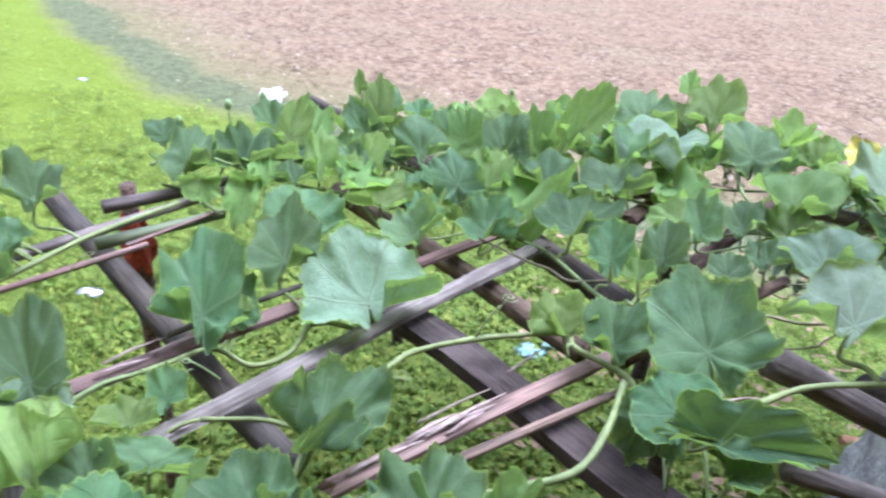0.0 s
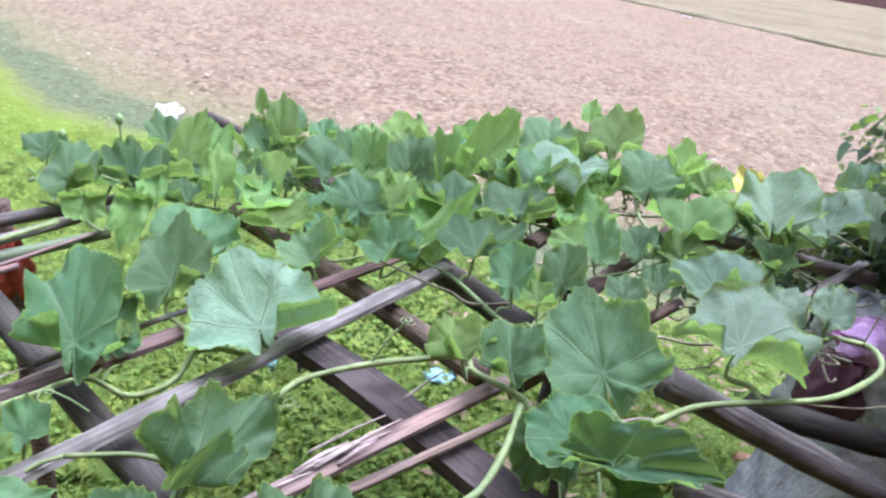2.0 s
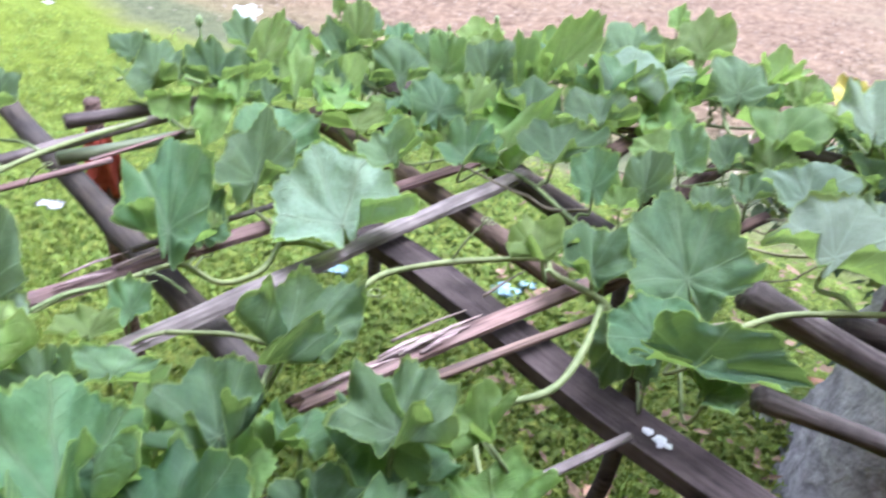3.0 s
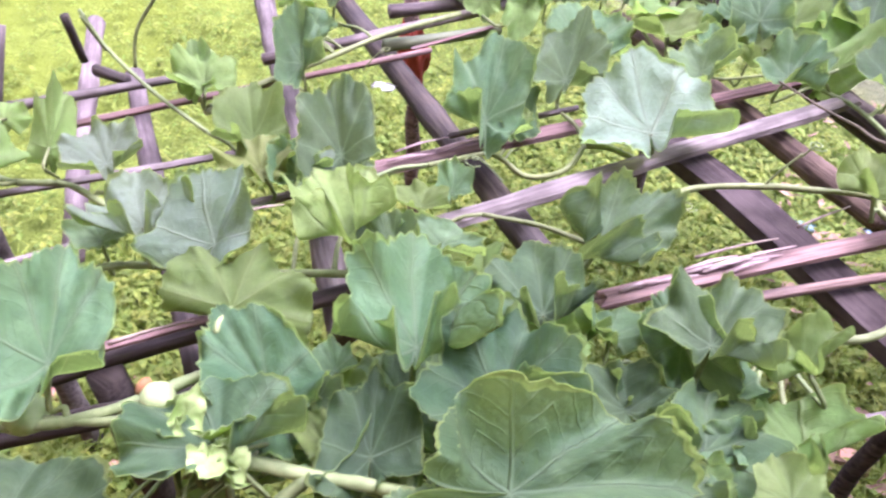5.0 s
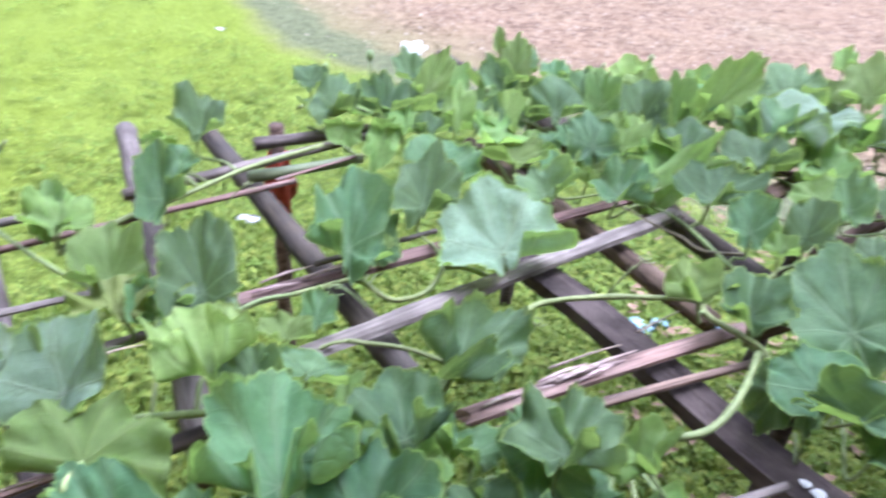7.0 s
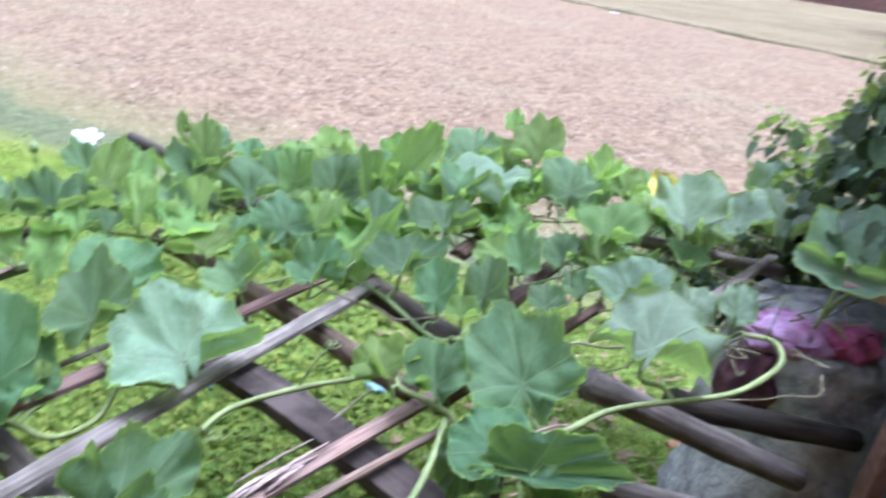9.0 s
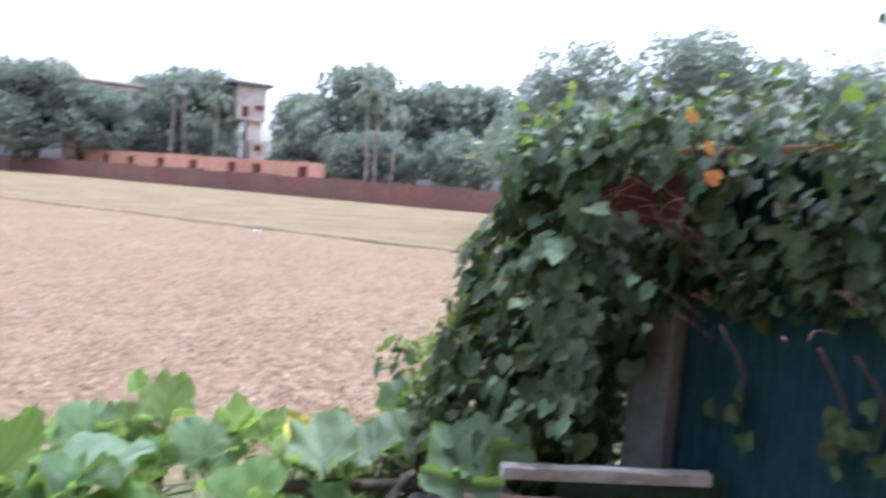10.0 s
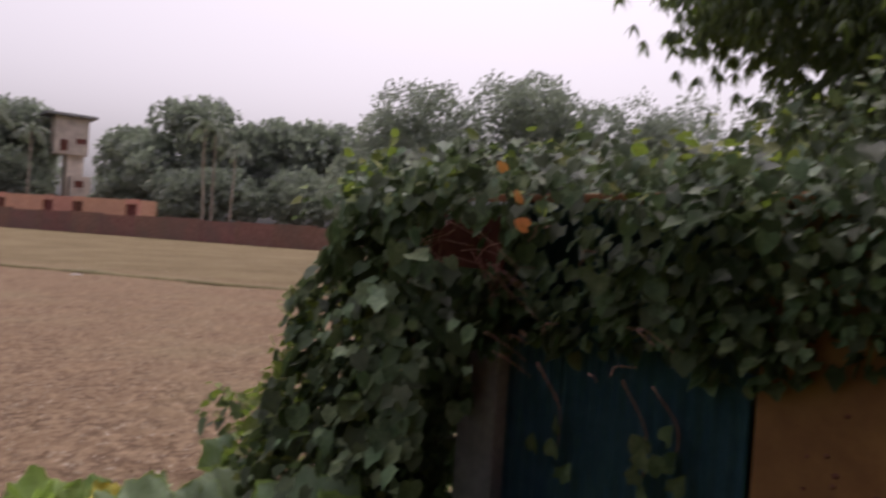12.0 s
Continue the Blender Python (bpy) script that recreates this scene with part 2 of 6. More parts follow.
MAT = {
    "ground": ground_material(),
    "m": leaf_material("gourd_leaf_green", (0.070, 0.134, 0.062), (0.124, 0.202, 0.094), (0.24, 0.335, 0.185), 0.45, glow=(0.66, 0.80, 0.36)),
    "pale": leaf_material("gourd_leaf_pale", (0.190, 0.262, 0.170), (0.255, 0.328, 0.222), (0.33, 0.41, 0.27), 0.45, glow=(0.66, 0.80, 0.36)),
    # darker copy of the leaf green, standing in for shade at the near end
    "d": leaf_material("gourd_leaf_shade_green", (0.046, 0.098, 0.044), (0.088, 0.155, 0.070), (0.18, 0.27, 0.14), 0.4, glow=(0.6, 0.75, 0.3)),
    "y": leaf_material("gourd_leaf_young", (0.175, 0.275, 0.080), (0.25, 0.35, 0.115), (0.31, 0.41, 0.17), 0.55, glow=(0.66, 0.80, 0.36)),
    "yellow": leaf_material("gourd_leaf_withered", (0.55, 0.40, 0.07), (0.62, 0.50, 0.14), (0.6, 0.5, 0.2), 0.2),
    "under": leaf_material("gourd_leaf_underside", (0.27, 0.36, 0.125), (0.34, 0.42, 0.16), (0.38, 0.46, 0.21), 0.7, glow=(0.66, 0.80, 0.36)),
    "bud": leaf_material("unopened_leaf_buds", (0.34, 0.44, 0.12), (0.46, 0.54, 0.20), (0.5, 0.6, 0.25), 0.35, ribs=False, by_island=True),
    "stem": surface("vine_stem_green", (0.16, 0.205, 0.07), (0.24, 0.285, 0.11), 8, 90, 0.6, 0.3, 0.002, 0.15),
    "dry": surface("withered_stem", (0.13, 0.115, 0.065), (0.26, 0.23, 0.135), 8, 90, 0.8, 0.4, 0.002, 0.25),
    "grey": surface("weathered_grey_bamboo", (0.100, 0.083, 0.071), (0.232, 0.195, 0.170), 14, 60, 0.9, 0.9, 0.005, 0.22, third=(0.058, 0.047, 0.041), spec=0.15, stretch=(0.12, 1.7, 1.7)),
    "dark": surface("dark_bamboo", (0.022, 0.018, 0.0145), (0.092, 0.072, 0.055), 9, 60, 0.9, 0.9, 0.004, 0.25, stretch=(0.12, 1.7, 1.7), third=(0.062, 0.055, 0.050), spec=0.14),
    "brown": surface("brown_bamboo", (0.046, 0.031, 0.023), (0.175, 0.120, 0.086), 9, 60, 0.9, 0.9, 0.004, 0.2, stretch=(0.12, 1.7, 1.7), spec=0.14),
    "red": surface("reddish_split_bamboo", (0.048, 0.030, 0.023), (0.295, 0.195, 0.152), 9, 60, 0.8, 0.8, 0.005, 0.2, stretch=(0.1, 2.2, 2.2), third=(0.155, 0.118, 0.098), spec=0.14),
    "bare": surface("bare_split_wood", (0.24, 0.17, 0.145), (0.42, 0.33, 0.29), 14, 60, 0.8, 0.6, 0.003, 0.1, stretch=(0.1, 2.2, 2.2), third=(0.22, 0.13, 0.11)),
    "postwood": surface("dark_brown_post_wood", (0.13, 0.07, 0.05), (0.24, 0.14, 0.10), 6, 40, 0.8, 0.5, 0.003, 0.1),
    "y2": leaf_material("gourd_leaf_yellowing", (0.25, 0.29, 0.075), (0.34, 0.37, 0.12), (0.38, 0.42, 0.18), 0.5, glow=(0.6, 0.66, 0.24)),
    "green": surface("green_bamboo", (0.09, 0.12, 0.06), (0.16, 0.18, 0.09), 5, 30, 0.6, 0.4, 0.003, 0.2, stretch=(0.12, 1.7, 1.7)),
    "board": surface("dark_rotten_board", (0.016, 0.0125, 0.0115), (0.060, 0.044, 0.039), 12, 60, 0.9, 0.9, 0.006, 0.1, stretch=(0.1, 1.5, 1.5), third=(0.128, 0.098, 0.086), spec=0.14),
    "weed": leaf_material("weed_leaves", (0.125, 0.185, 0.028), (0.26, 0.310, 0.046), (0.3, 0.4, 0.1), 0.35, 0.02, 0.22, ribs=False, by_island=True),
    "lawn": leaf_material("lawn_grass", (0.113, 0.158, 0.023), (0.180, 0.222, 0.031), (0.3, 0.4, 0.1), 0.35, 0.02, 0.22, ribs=False, by_island=True),
    "straw": surface("straw_litter", (0.27, 0.21, 0.155), (0.40, 0.325, 0.25), 3, 60, 0.9, 0.2, 0.002, 0.3),
    "litter": surface("brown_dead_leaves", (0.12, 0.075, 0.045), (0.27, 0.18, 0.11), 12, 60, 0.9, 0.3, 0.002, 0.3),
    "cement": surface("grey_cement_lump", (0.15, 0.145, 0.145), (0.36, 0.345, 0.335), 11, 26, 0.9, 1.0, 0.02, 0.1, third=(0.64, 0.62, 0.60)),
    "rust": surface("rusty_brown_sheet", (0.24, 0.10, 0.045), (0.36, 0.17, 0.07), 3, 18, 0.8, 0.4, 0.003, 0.1),
    "tin": surface("blue_painted_tin", (0.045, 0.108, 0.180), (0.068, 0.148, 0.235), 2.5, 25, 0.5, 0.3, 0.002, 0.08, spec=0.4, third=(0.06, 0.15, 0.19)),
    "lead": surface("grey_painted_post", (0.22, 0.22, 0.235), (0.32, 0.32, 0.335), 4, 30, 0.7, 0.4, 0.003, 0.1),
    "plank": surface("peeling_white_plank", (0.32, 0.26, 0.24), (0.76, 0.72, 0.70), 9, 18, 0.8, 0.5, 0.004, 0.1, stretch=(0.4, 1.5, 1.5)),
    "plank_red": surface("pinkish_plank", (0.30, 0.18, 0.14), (0.42, 0.28, 0.23), 9, 18, 0.8, 0.5, 0.004, 0.1, stretch=(0.4, 1.5, 1.5)),
    "cloth": surface("purple_cloth", (0.30, 0.15, 0.29), (0.54, 0.36, 0.53), 12, 40, 0.9, 0.5, 0.004, 0.1, third=(0.50, 0.15, 0.33)),
    "magenta": surface("magenta_rag", (0.36, 0.06, 0.16), (0.56, 0.20, 0.32), 12, 40, 0.9, 0.5, 0.004, 0.1),
    # blue of the low sheet raised in the colour to offset its shaded side
    "lightened_tin": surface("lightened_blue_tin", (0.13, 0.22, 0.27), (0.20, 0.31, 0.36), 2.5, 25, 0.6, 0.3, 0.002, 0.08, spec=0.3, third=(0.16, 0.22, 0.24)),
    "bag": surface("dark_maroon_bag", (0.08, 0.03, 0.045), (0.16, 0.07, 0.09), 12, 40, 0.8, 0.5, 0.004, 0.1),
    "redcloth": surface("red_rag", (0.32, 0.03, 0.03), (0.42, 0.06, 0.05), 12, 40, 0.9, 0.5, 0.004, 0.1),
    "white": surface("white_petal", (0.78, 0.78, 0.74), (0.86, 0.86, 0.83), 30, 90, 0.6, 0.2, 0.001, 0.05),
    "film": surface("blue_plastic_scrap", (0.30, 0.52, 0.60), (0.50, 0.68, 0.74), 20, 60, 0.35, 0.4, 0.003, 0.1, spec=0.5),
    "creeper": leaf_material("creeper_leaves", (0.048, 0.078, 0.038), (0.105, 0.142, 0.074), (0.2, 0.3, 0.15), 0.15, 0.03, 0.55, ribs=False, rough=0.55, spec=0.2, glow=(0.25, 0.36, 0.14)),
    "creeper_mass": leaf_material("creeper_leaf_mass", (0.048, 0.078, 0.038), (0.105, 0.142, 0.074), (0.2, 0.3, 0.15), 0.15, 0.03, 0.55, ribs=False, by_island=True, rough=0.55, spec=0.2, glow=(0.25, 0.36, 0.14)),
    "creeper_young": leaf_material("creeper_young_and_lit_leaves", (0.15, 0.175, 0.060), (0.23, 0.245, 0.10), (0.2, 0.3, 0.15), 0.3, 0.025, 0.3, ribs=False, by_island=True),
    "redrust": surface("dark_red_rust", (0.10, 0.028, 0.030), (0.18, 0.055, 0.05), 6, 30, 0.8, 0.4, 0.003, 0.1),
    "orange": leaf_material("withered_orange_leaf", (0.50, 0.19, 0.06), (0.60, 0.28, 0.10), (0.5, 0.3, 0.1), 0.2, ribs=False, glow=(0.5, 0.24, 0.06)),
    "twig": surface("dry_reddish_twig", (0.32, 0.14, 0.115), (0.50, 0.29, 0.25), 8, 60, 0.85, 0.4, 0.002, 0.2),
    "bark": surface("tree_bark", (0.10, 0.08, 0.065), (0.20, 0.165, 0.14), 3, 25, 0.9, 0.8, 0.02, 0.2),
    "mango": leaf_material("mango_leaves", (0.085, 0.105, 0.085), (0.125, 0.15, 0.115), (0.1, 0.2, 0.1), 0.35, 0.02, 0.35, ribs=False, by_island=True),
    # far crowns: green paled and greyed, distance haze put into the leaf colour
    "crown": leaf_material("hazed_far_tree_leaves", (0.205, 0.23, 0.225), (0.27, 0.29, 0.265), (0.1, 0.2, 0.1), 0.45, 0.03, 0.28, ribs=False, by_island=True, glow=(0.3, 0.38, 0.22)),
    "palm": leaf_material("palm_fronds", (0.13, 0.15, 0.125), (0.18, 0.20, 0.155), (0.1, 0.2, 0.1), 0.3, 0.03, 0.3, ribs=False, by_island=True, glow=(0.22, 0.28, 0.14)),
    "palm_trunk": surface("pale_palm_trunk", (0.30, 0.25, 0.21), (0.44, 0.38, 0.33), 2, 9, 0.9, 0.4, 0.01, 0.1),
    "brickwall": surface("old_red_brick", (0.17, 0.08, 0.068), (0.27, 0.14, 0.12), 0.35, 5, 0.9, 0.5, 0.02, 0.06, third=(0.13, 0.105, 0.09)),
    "newbrick": surface("fresh_orange_brick", (0.50, 0.24, 0.165), (0.66, 0.38, 0.28), 0.7, 5, 0.9, 0.5, 0.02, 0.1, third=(0.50, 0.27, 0.20)),
    # shutters and nail holes; also painted shade for the tower's window openings
    "dim": surface("shutter_red_and_opening_shade", (0.14, 0.05, 0.04), (0.20, 0.08, 0.065), 2, 9, 0.9, 0.3, 0.01, 0.1),
    "plaster": surface("pale_plaster", (0.62, 0.51, 0.46), (0.74, 0.64, 0.58), 0.8, 6, 0.9, 0.3, 0.01, 0.1),
    "fruit": surface("young_gourd_skin", (0.28, 0.40, 0.14), (0.40, 0.50, 0.22), 20, 120, 0.5, 0.3, 0.001, 0.1),
    "bund": surface("grassy_bund", (0.13, 0.12, 0.055), (0.20, 0.175, 0.085), 1.5, 12, 0.95, 0.7, 0.03, 0.1),
}


# ---- mesh helpers ----
def part(name, bm, material, parent=None, label="", smooth=True):
    """Links a bmesh as one mesh object, under a thing if one is given."""
    me = bpy.data.meshes.new(name)
    bm.to_mesh(me)
    bm.free()
    for m in material if isinstance(material, list) else [material]:
        me.materials.append(m)
    if smooth:
        me.shade_smooth()
    ob = new(name, me)
    ob.parent = parent
    return tagged(ob, label)


def thing(name, label, category, at=(0, 0, 0), group="", kind=""):
    ob = new(name)
    ob.location = at
    ob.empty_display_size = 0.05
    scene_at[ob.name] = Vector(at)
    return tagged(ob, label, category, group, kind)


scene_at = {}


def under(ob, parent):
    """Puts ob, built in world places, under its thing without moving it."""
    ob.parent = parent
    p, at = parent, Vector((0, 0, 0))
    while p:
        at += scene_at.get(p.name, Vector((0, 0, 0)))
        p = p.parent
    ob.matrix_parent_inverse = Matrix.Translation(-at)
    return ob


def mesh_from(name, verts, faces, material, smooth=False):
    me = bpy.data.meshes.new(name)
    me.from_pydata([tuple(v) for v in verts], [], [tuple(f) for f in faces])
    for m in material if isinstance(material, list) else [material]:
        me.materials.append(m)
    if smooth:
        me.shade_smooth()
    me.update()
    return me


def box(bm, a, b, bevel=0.0):
    """A box from corner a to corner b."""
    a, b = Vector(a), Vector(b)
    made = bmesh.ops.create_cube(bm, size=1, matrix=Matrix.Translation((a + b) / 2) @ Matrix.Diagonal((*(b - a), 1)))
    if bevel:
        edges = list({e for v in made["verts"] for e in v.link_edges})
        bmesh.ops.bevel(bm, geom=edges, offset=bevel, segments=2, affect="EDGES", profile=0.7)


def tube(bm, pts, radii, sides=8, rough=0.0, squash=1.0, seed=0.0):
    """A closed tube along points, with uneven skin."""
    pts = [Vector(p) for p in pts]
    rings, right = [], None
    for i, p in enumerate(pts):
        way = (pts[min(i + 1, len(pts) - 1)] - pts[max(i - 1, 0)]).normalized()
        side = way.cross(Vector((0, 0, 1)))
        if side.length < 0.05:
            side = way.cross(Vector((0, 1, 0)))
        right = side.normalized() if right is None else (right - way * right.dot(way)).normalized()
        up = right.cross(way)
        ring = []
        for k in range(sides):
            a = 2 * math.pi * k / sides
            r = radii[i] * (1 + rough * noise.noise((9 * p.x + 3 * math.cos(a), 9 * p.y + 3 * math.sin(a), 9 * p.z + seed)))
            ring.append(bm.verts.new(p + right * math.cos(a) * r + up * math.sin(a) * r * squash))
        rings.append(ring)
    for a, b in zip(rings, rings[1:]):
        for k in range(sides):
            bm.faces.new((a[k], a[(k + 1) % sides], b[(k + 1) % sides], b[k]))
    bm.faces.new(rings[0][::-1])
    bm.faces.new(rings[-1])


def spline(pts, steps=6):
    """A smooth line through points."""
    pts = [Vector(p) for p in pts]
    ext = [2 * pts[0] - pts[1], *pts, 2 * pts[-1] - pts[-2]]
    line = []
    for a, b, c, d in zip(ext, ext[1:], ext[2:], ext[3:]):
        for k in range(steps):
            t = k / steps
            line.append(0.5 * (2 * b + (c - a) * t + (2 * a - 5 * b + 4 * c - d) * t * t + (3 * b - a - 3 * c + d) * t ** 3))
    return line + [pts[-1]]


# ---- ground and field ----
def grass_edge(x):
    return max(4.05 - 0.83 * (x + 2.0), 3.5 - 0.4 * x)


def build_ground():
    xs = sorted({round(v, 3) for v in [*np.arange(-10, 16.01, 0.2), *np.linspace(-60, 90, 31), -900, -300, 300, 900]})
    ys = sorted({round(v, 3) for v in [*np.arange(-3, 20.01, 0.2), *np.linspace(-40, 150, 39), -600, 300, 600, 1500]})
    verts = []
    for y in ys:
        for x in xs:
            z = 0.03 * noise.noise((x * 0.8, y * 0.8, 0)) + 0.022 * noise.noise((x * 2.7, y * 2.7, 4)) if abs(x) < 40 and abs(y) < 60 else 0
            verts.append((x, y, z - 0.02))
    w = len(xs)
    faces = [(j * w + i, j * w + i + 1, (j + 1) * w + i + 1, (j + 1) * w + i) for j in range(len(ys) - 1) for i in range(w - 1)]
    ob = new("ground", mesh_from("ground", verts, faces, MAT["ground"], True))
    tagged(ob, "bare tan ploughed field running into bright green weedy grass", "ground", kind="structure")


build_ground()


def scatter(name, count, place, maker, material, label, category):
    """One mesh of many small loose pieces; maker gives the corners and faces of one."""
    verts, faces = [], []
    for i in range(count):
        spot = place()
        if spot is None:
            continue
        v, f = maker(spot)
        n = len(verts)
        verts += v
        faces += [tuple(k + n for k in q) for q in f]
    ob = new(name, mesh_from(name, verts, faces, material))
    return tagged(ob, label, category, kind="stuff")


def weed(spot):
    """A low weed: a few folded leaves on a short stalk."""
    x, y, s = spot
    v, f = [], []
    for k in range(random.randint(5, 8)):
        a = random.random() * 2 * math.pi
        h = s * random.uniform(0.25, 1.0)
        l, w, dip = s * random.uniform(0.35, 0.75), s * random.uniform(0.11, 0.19), random.uniform(-0.25, 0.35)
        c, d = math.cos(a), math.sin(a)
        bx, by = x + c * 0.15 * s, y + d * 0.15 * s
        n = len(v)
        v += [(bx, by, h), (bx + c * l * 0.5 - d * w, by + d * l * 0.5 + c * w, h + l * dip + 0.02 * s),
              (bx + c * l, by + d * l, h + l * (dip - 0.3)), (bx + c * l * 0.5 + d * w, by + d * l * 0.5 - c * w, h + l * dip + 0.02 * s),
              (bx + c * l * 0.5, by + d * l * 0.5, h + l * dip - 0.02 * s)]
        f += [(n, n + 4, n + 1), (n + 1, n + 4, n + 2), (n, n + 3, n + 4), (n + 4, n + 3, n + 2)]
    return v, f


def under_trellis():
    x, y = random.choice((random.gauss(-0.3, 1.2), random.uniform(-1.0, 2.2))), random.uniform(-0.8, 4.6)
    dry = 0.35 + 0.5 * noise.noise((x * 1.3, y * 1.3, 7)) - 0.25 * max(0, x - 0.2)
    if y > grass_edge(x) + random.uniform(-0.7, 0.25) or random.random() > 0.8 + dry * 0.6:
        return None
    return x, y, random.uniform(0.03, 0.068)


def on_lawn():
    y = 22 * random.random() ** 1.6 - 4.0
    x = random.uniform(-10 - 0.4 * max(0, y), -0.9) if random.random() < 0.85 else random.uniform(-2, 6)
    if y > grass_edge(x) + random.uniform(-0.8, 0.2) or (x > -0.9 and y > -0.3):
        return None
    return x, y, random.uniform(0.035, 0.075)


scatter("weeds", 26000, under_trellis, weed, MAT["weed"], "low bright green weeds carpeting the ground under the trellis", "weeds")
def tuft(spot):
    """A tuft of narrow bent grass blades."""
    x, y, s = spot
    v, f = [], []
    for k in range(random.randint(4, 7)):
        a, lean = random.random() * 2 * math.pi, random.uniform(0.2, 0.9)
        c, d, w = math.cos(a) * lean, math.sin(a) * lean, s * random.uniform(0.035, 0.06)
        l = s * random.uniform(0.6, 1.2)
        n = len(v)
        v += [(x - d * w, y + c * w, 0.0), (x + d * w, y - c * w, 0.0), (x + c * l * 0.5 + d * w, y + d * l * 0.5 - c * w, l * 0.75), (x + c * l * 0.5 - d * w, y + d * l * 0.5 + c * w, l * 0.75),
              (x + c * l * 1.1, y + d * l * 1.1, l * random.uniform(0.6, 1.0))]
        f += [(n, n + 1, n + 2, n + 3), (n + 3, n + 2, n + 4)]
    return v, f


def near_trellis():
    x, y = random.uniform(-1.5, 1.1), random.uniform(-0.2, 2.3)
    if y > grass_edge(x) or random.random() > 0.75 + 0.6 * noise.noise((x * 2.1, y * 2.1, 3)):
        return None
    return x, y, random.uniform(0.04, 0.085)


scatter("grass_tufts", 15000, near_trellis, tuft, MAT["weed"], "fine green grass blades under the trellis", "grass")
scatter("grass", 12000, on_lawn, weed, MAT["lawn"], "bright yellow-green grass on the lawn beside the field", "grass")


def flake(spot):
    x, y, s = spot
    a, t = random.random() * 6.28, random.uniform(-0.4, 0.4)
    c, d = math.cos(a) * s, math.sin(a) * s
    w = random.uniform(0.15, 0.6)
    z = 0.012 + 0.02 * random.random()
    return [(x - c, y - d, z - t * s * 0.4), (x + d * w, y - c * w, z + 0.1 * s), (x + c, y + d, z + t * s), (x - d * w, y + c * w, z)], [(0, 1, 2, 3)]


def on_field():
    y = 2.4 + 34 * random.random() ** 2.1
    x = random.uniform(-4 - 0.3 * y, 3 + 0.9 * y)
    if y < grass_edge(x) + random.uniform(0.2, 1.8):
        return None
    return x, y, random.uniform(0.010, 0.032)


scatter("straw_litter", 22000, on_field, flake, MAT["straw"], "pale chopped straw and dry leaves littering the field", "straw litter")


def under_right_end():
    x, y = random.uniform(0.3, 1.9), random.uniform(0.6, 3.4)
    return x, y, random.uniform(0.012, 0.036)


def dead_leaf(spot):
    v, f = flake(spot)
    return [(a, b, c + 0.035) for a, b, c in v], f


scatter("dead_leaves", 900, under_right_end, dead_leaf, MAT["litter"], "curled brown dead leaves lying under the trellis", "dead leaves")


def clod(spot):
    x, y, s = spot
    v = [(x + s * random.uniform(0.5, 1), y, 0), (x, y + s * random.uniform(0.5, 1), 0), (x - s * random.uniform(0.5, 1), y, 0), (x, y - s * random.uniform(0.5, 1), 0),
         (x + 0.2 * s, y, s * random.uniform(0.3, 0.7))]
    return v, [(0, 1, 4), (1, 2, 4), (2, 3, 4), (3, 0, 4)]


scatter("soil_clods", 9000, on_field, clod, MAT["ground"], "crumbled tan clods of ploughed soil", "soil")


def build_bund():
    bm = bmesh.new()
    pts = [(2.9 - 0.573 * s + 0.25 * noise.noise((s * 0.3, 0, 0)), 25.8 + 0.819 * s, -0.02) for s in range(-40, 50)]
    tube(bm, pts, [0.16 + 0.08 * noise.noise((s * 0.7, 3, 0)) for s in range(-40, 50)], 8, 0.3, 0.45)
    tagged(part("field_bund", bm, MAT["bund"]), "low grassy earth bund dividing the field", "bund", kind="structure")


build_bund()


# ---- trellis ----
trellis = thing("trellis", "weathered bamboo and board trellis carrying a gourd vine", "trellis", (0.2, 1.2, 0.0))


